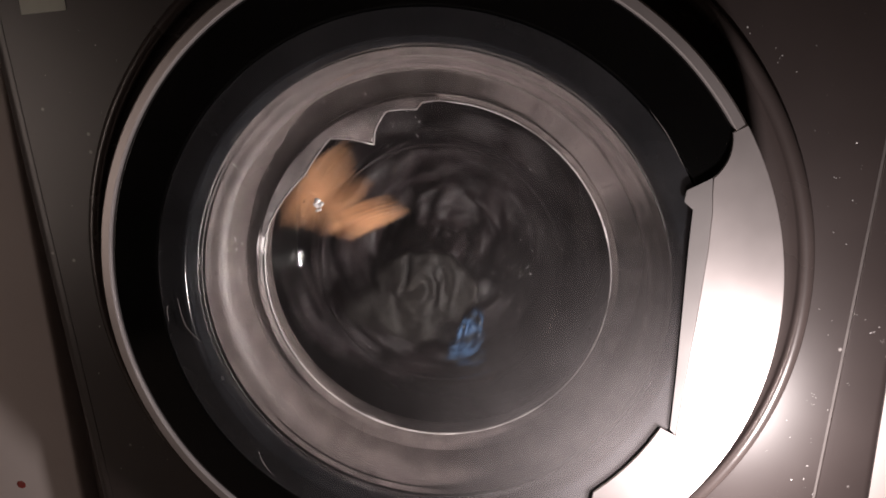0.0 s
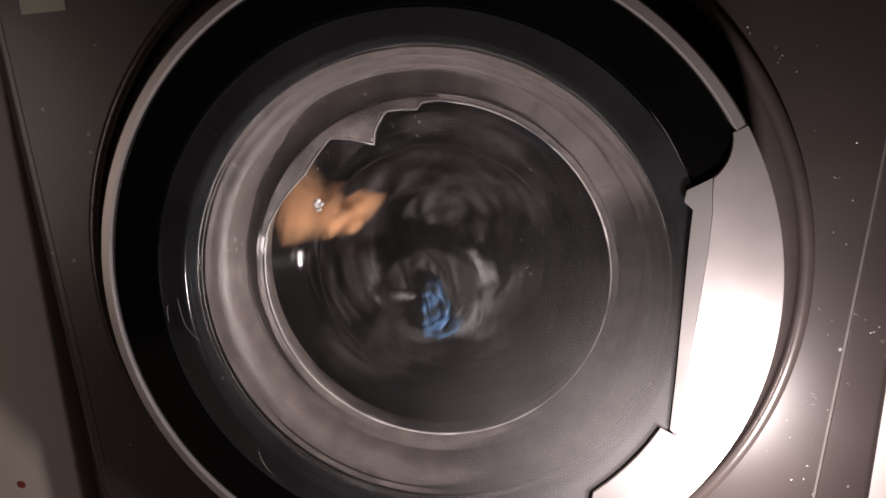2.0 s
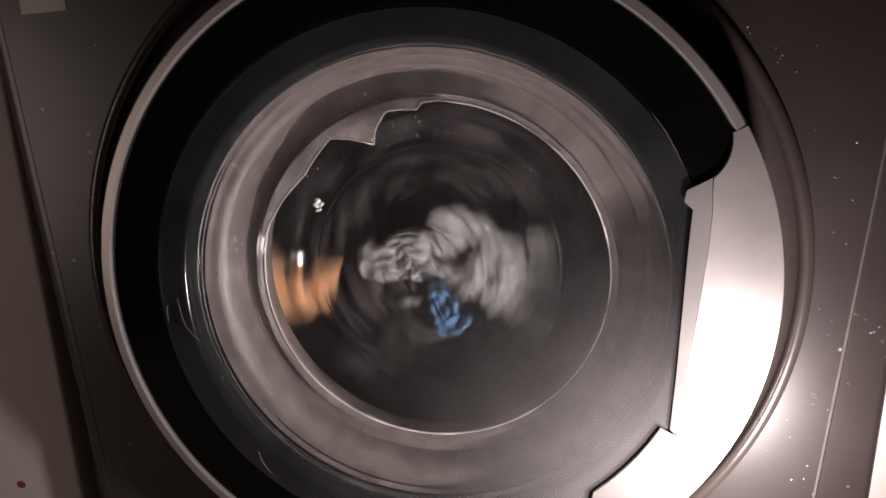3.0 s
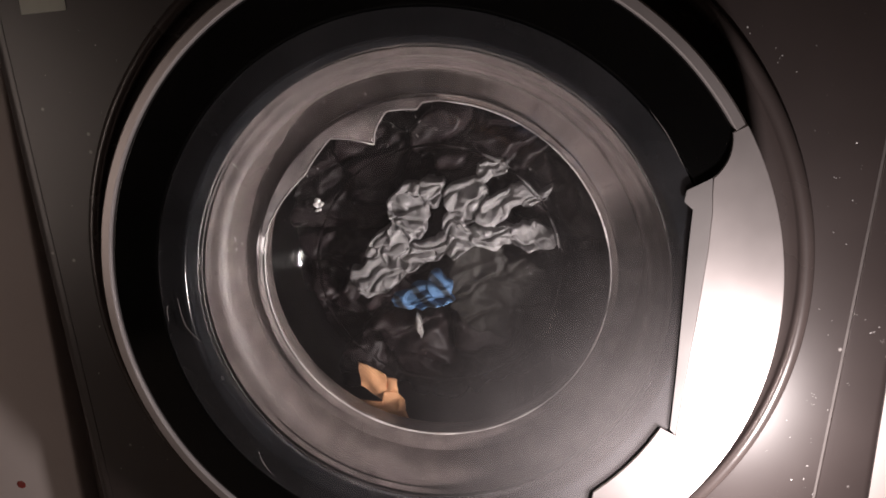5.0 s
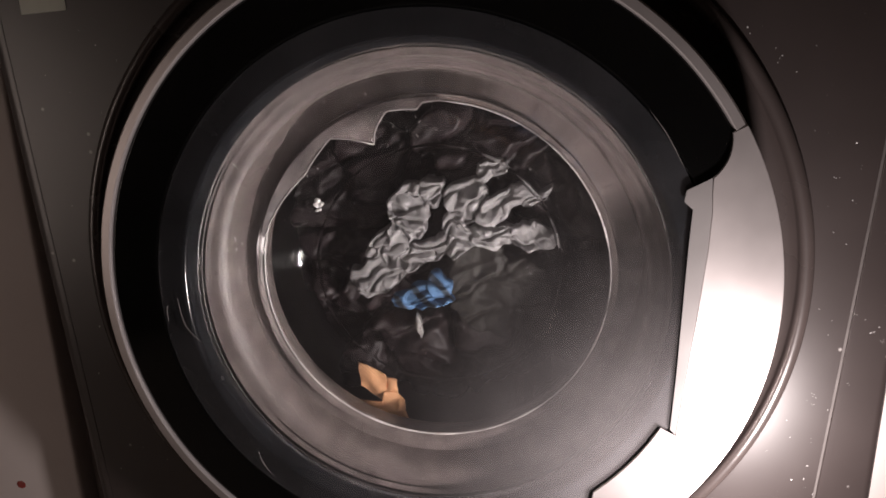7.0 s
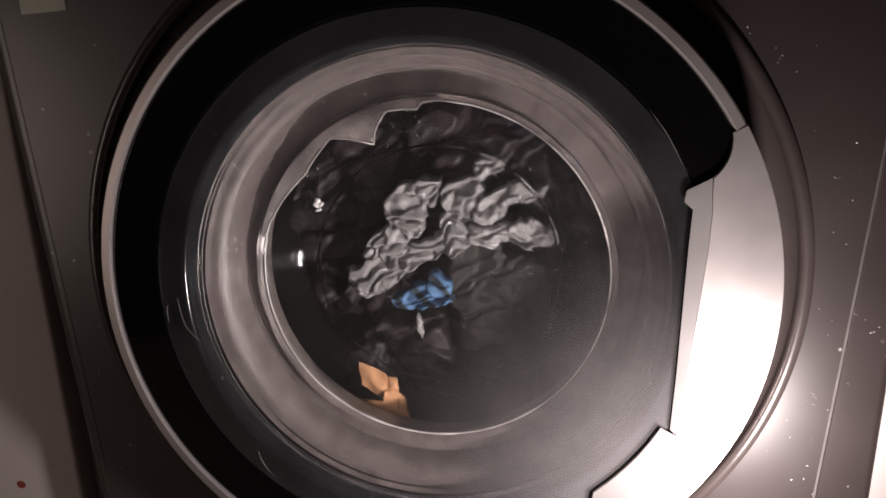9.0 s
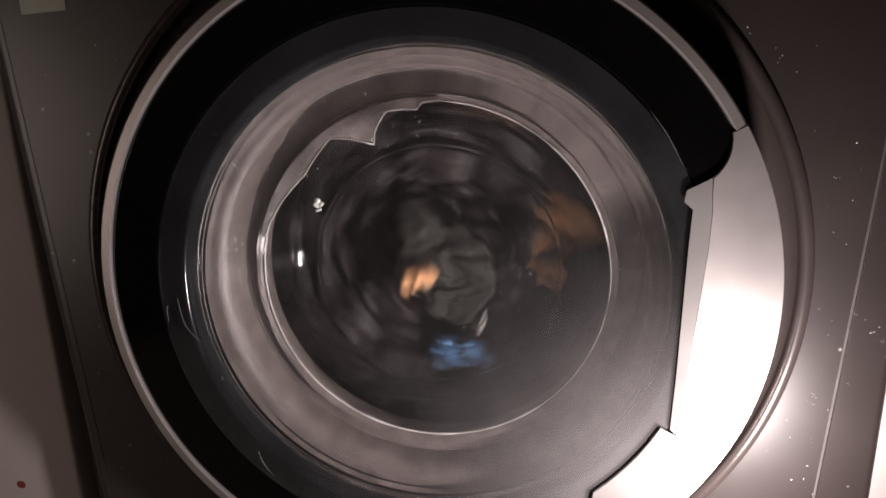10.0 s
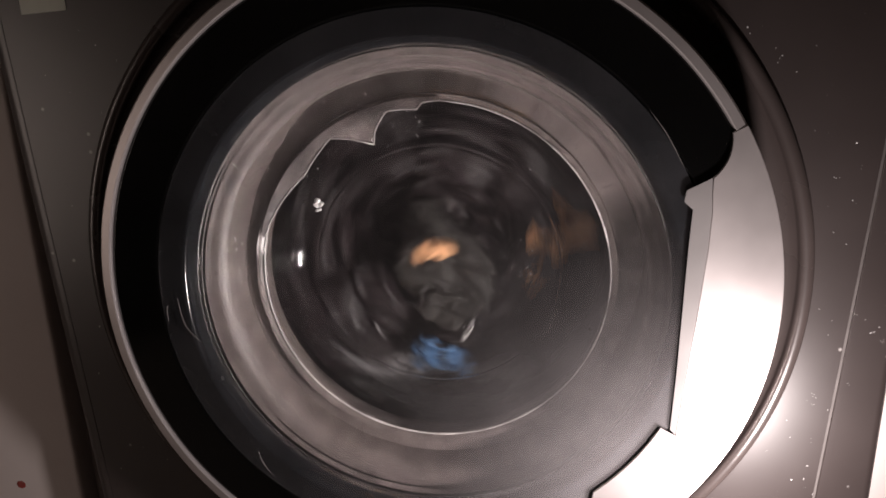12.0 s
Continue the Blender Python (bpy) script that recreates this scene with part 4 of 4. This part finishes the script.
    walk(brown_cloth, [
        (0.0, at(-0.028, 0.094, -0.040, -957)), (0.1, at(-0.033, 0.094, -0.033, -922)), (0.2, at(-0.034, 0.094, -0.025, -887)), (0.3, at(-0.029, 0.094, -0.018, -852)),
        (0.4, at(-0.022, 0.094, -0.014, -817)), (0.5, at(-0.014, 0.094, -0.016, -783)), (0.6, at(-0.008, 0.094, -0.021, -748)), (0.7, at(-0.006, 0.094, -0.030, -713)),
        (0.8, at(-0.010, 0.094, -0.037, -678)), (0.9, at(-0.017, 0.094, -0.042, -643)), (1.0, at(-0.025, 0.094, -0.041, -609)), (1.1, at(-0.032, 0.094, -0.036, -574)),
        (1.2, at(-0.034, 0.094, -0.028, -539)), (1.3, at(-0.031, 0.094, -0.020, -504)), (1.4, at(-0.025, 0.094, -0.015, -470)), (1.5, at(-0.016, 0.094, -0.014, -435)),
        (1.6, at(-0.009, 0.094, -0.019, -400)), (1.7, at(-0.006, 0.094, -0.027, -365)), (1.8, at(-0.008, 0.094, -0.035, -330)), (1.9, at(-0.014, 0.094, -0.041, -296)),
        (2.0, at(-0.022, 0.094, -0.042, -261)), (2.1, at(-0.030, 0.094, -0.038, -226)), (2.2, at(-0.034, 0.094, -0.031, -191)), (2.3, at(-0.033, 0.094, -0.023, -157)),
        (2.4, at(-0.027, 0.094, -0.016, -122)), (2.5, at(-0.019, 0.094, -0.014, -87)), (2.6, at(-0.011, 0.094, -0.017, -52)), (2.7, at(-0.007, 0.094, -0.024, -17)),
        (2.8, at(-0.007, 0.094, -0.032, 17)), (2.9, at(-0.011, 0.094, -0.039, 52)), (3.0, at(-0.019, 0.094, -0.042, 87)), (3.1, at(-0.027, 0.094, -0.040, 122)),
        (3.2, at(-0.033, 0.094, -0.033, 157)), (3.3, at(-0.032, 0.094, -0.026, 190)), (3.4, at(-0.025, 0.094, -0.020, 220)), (3.5, at(-0.014, 0.094, -0.019, 247)),
        (3.6, at(-0.001, 0.094, -0.020, 272)), (3.7, at(0.010, 0.094, -0.024, 293)), (3.8, at(0.020, 0.094, -0.028, 312)), (3.9, at(0.029, 0.094, -0.031, 327)),
        (4.0, at(0.036, 0.094, -0.034, 340)), (4.1, at(0.042, 0.094, -0.036, 349)), (4.2, at(0.047, 0.094, -0.037, 356)), (4.3, at(0.050, 0.094, -0.038, 359)),
        (4.4, at(0.051, 0.094, -0.038, 360)), (8.9, at(0.051, 0.094, -0.038, 360)), (9.0, at(0.051, 0.094, -0.035, 359)), (9.1, at(0.052, 0.094, -0.033, 355)),
        (9.2, at(0.053, 0.094, -0.030, 348)), (9.3, at(0.053, 0.094, -0.027, 339)), (9.4, at(0.046, 0.094, -0.022, 328)), (9.5, at(0.039, 0.094, -0.017, 314)),
        (9.6, at(0.031, 0.094, -0.012, 297)), (9.7, at(0.023, 0.094, -0.011, 278)), (9.8, at(0.015, 0.094, -0.009, 256)), (9.9, at(0.006, 0.094, -0.007, 231)),
        (10.0, at(-0.000, 0.094, -0.009, 204)), (10.1, at(-0.007, 0.094, -0.011, 175)), (10.2, at(-0.014, 0.094, -0.013, 143)), (10.3, at(-0.004, 0.094, -0.013, 108)),
        (10.4, at(-0.015, 0.094, -0.018, 72)), (10.5, at(-0.027, 0.094, -0.023, 36)), (10.6, at(0.001, 0.094, -0.044, 0)), (10.7, at(0.023, 0.094, -0.036, -36)),
        (10.8, at(0.046, 0.094, -0.028, -72)), (10.9, at(0.026, 0.094, -0.010, -108)), (11.0, at(0.007, 0.094, 0.008, -144)), (11.1, at(-0.000, 0.094, -0.001, -180)),
        (11.2, at(-0.007, 0.094, -0.009, -216)), (11.3, at(-0.014, 0.094, -0.018, -252)), (11.4, at(-0.018, 0.094, -0.023, -288)), (11.5, at(-0.022, 0.094, -0.029, -324)),
        (11.6, at(0.036, 0.094, -0.038, -360)), (11.7, at(0.041, 0.094, -0.028, -396)), (11.8, at(0.046, 0.094, -0.017, -432)), (11.9, at(0.024, 0.094, -0.015, -468)),
        (12.0, at(0.001, 0.094, -0.013, -504))])
    turns = [
        (0.0, -957), (0.2, -887), (0.4, -817), (0.6, -748), (0.8, -678), (1.0, -609), (1.2, -539), (1.4, -470),
        (1.6, -400), (1.8, -330), (2.0, -261), (2.2, -191), (2.4, -122), (2.6, -52), (2.8, 17), (3.0, 87),
        (3.2, 157), (3.4, 220), (3.6, 272), (3.8, 312), (4.0, 340), (4.2, 356), (4.3, 359), (4.4, 360),
        (8.9, 360), (9.1, 355), (9.3, 339), (9.5, 314), (9.7, 278), (9.9, 231), (10.1, 175), (10.3, 108),
        (10.5, 36), (10.7, -36), (10.9, -108), (11.1, -180), (11.3, -252), (11.5, -324), (11.7, -396), (11.9, -468),
        (12.0, -504)]
    for turning in dark_cloths:
        walk(turning, [(t, at(0, 0, 0, a)) for t, a in turns])
    walk(drum, [(t, pose(0, 0, 0, 0, a, 0)) for t, a in turns])


motions()
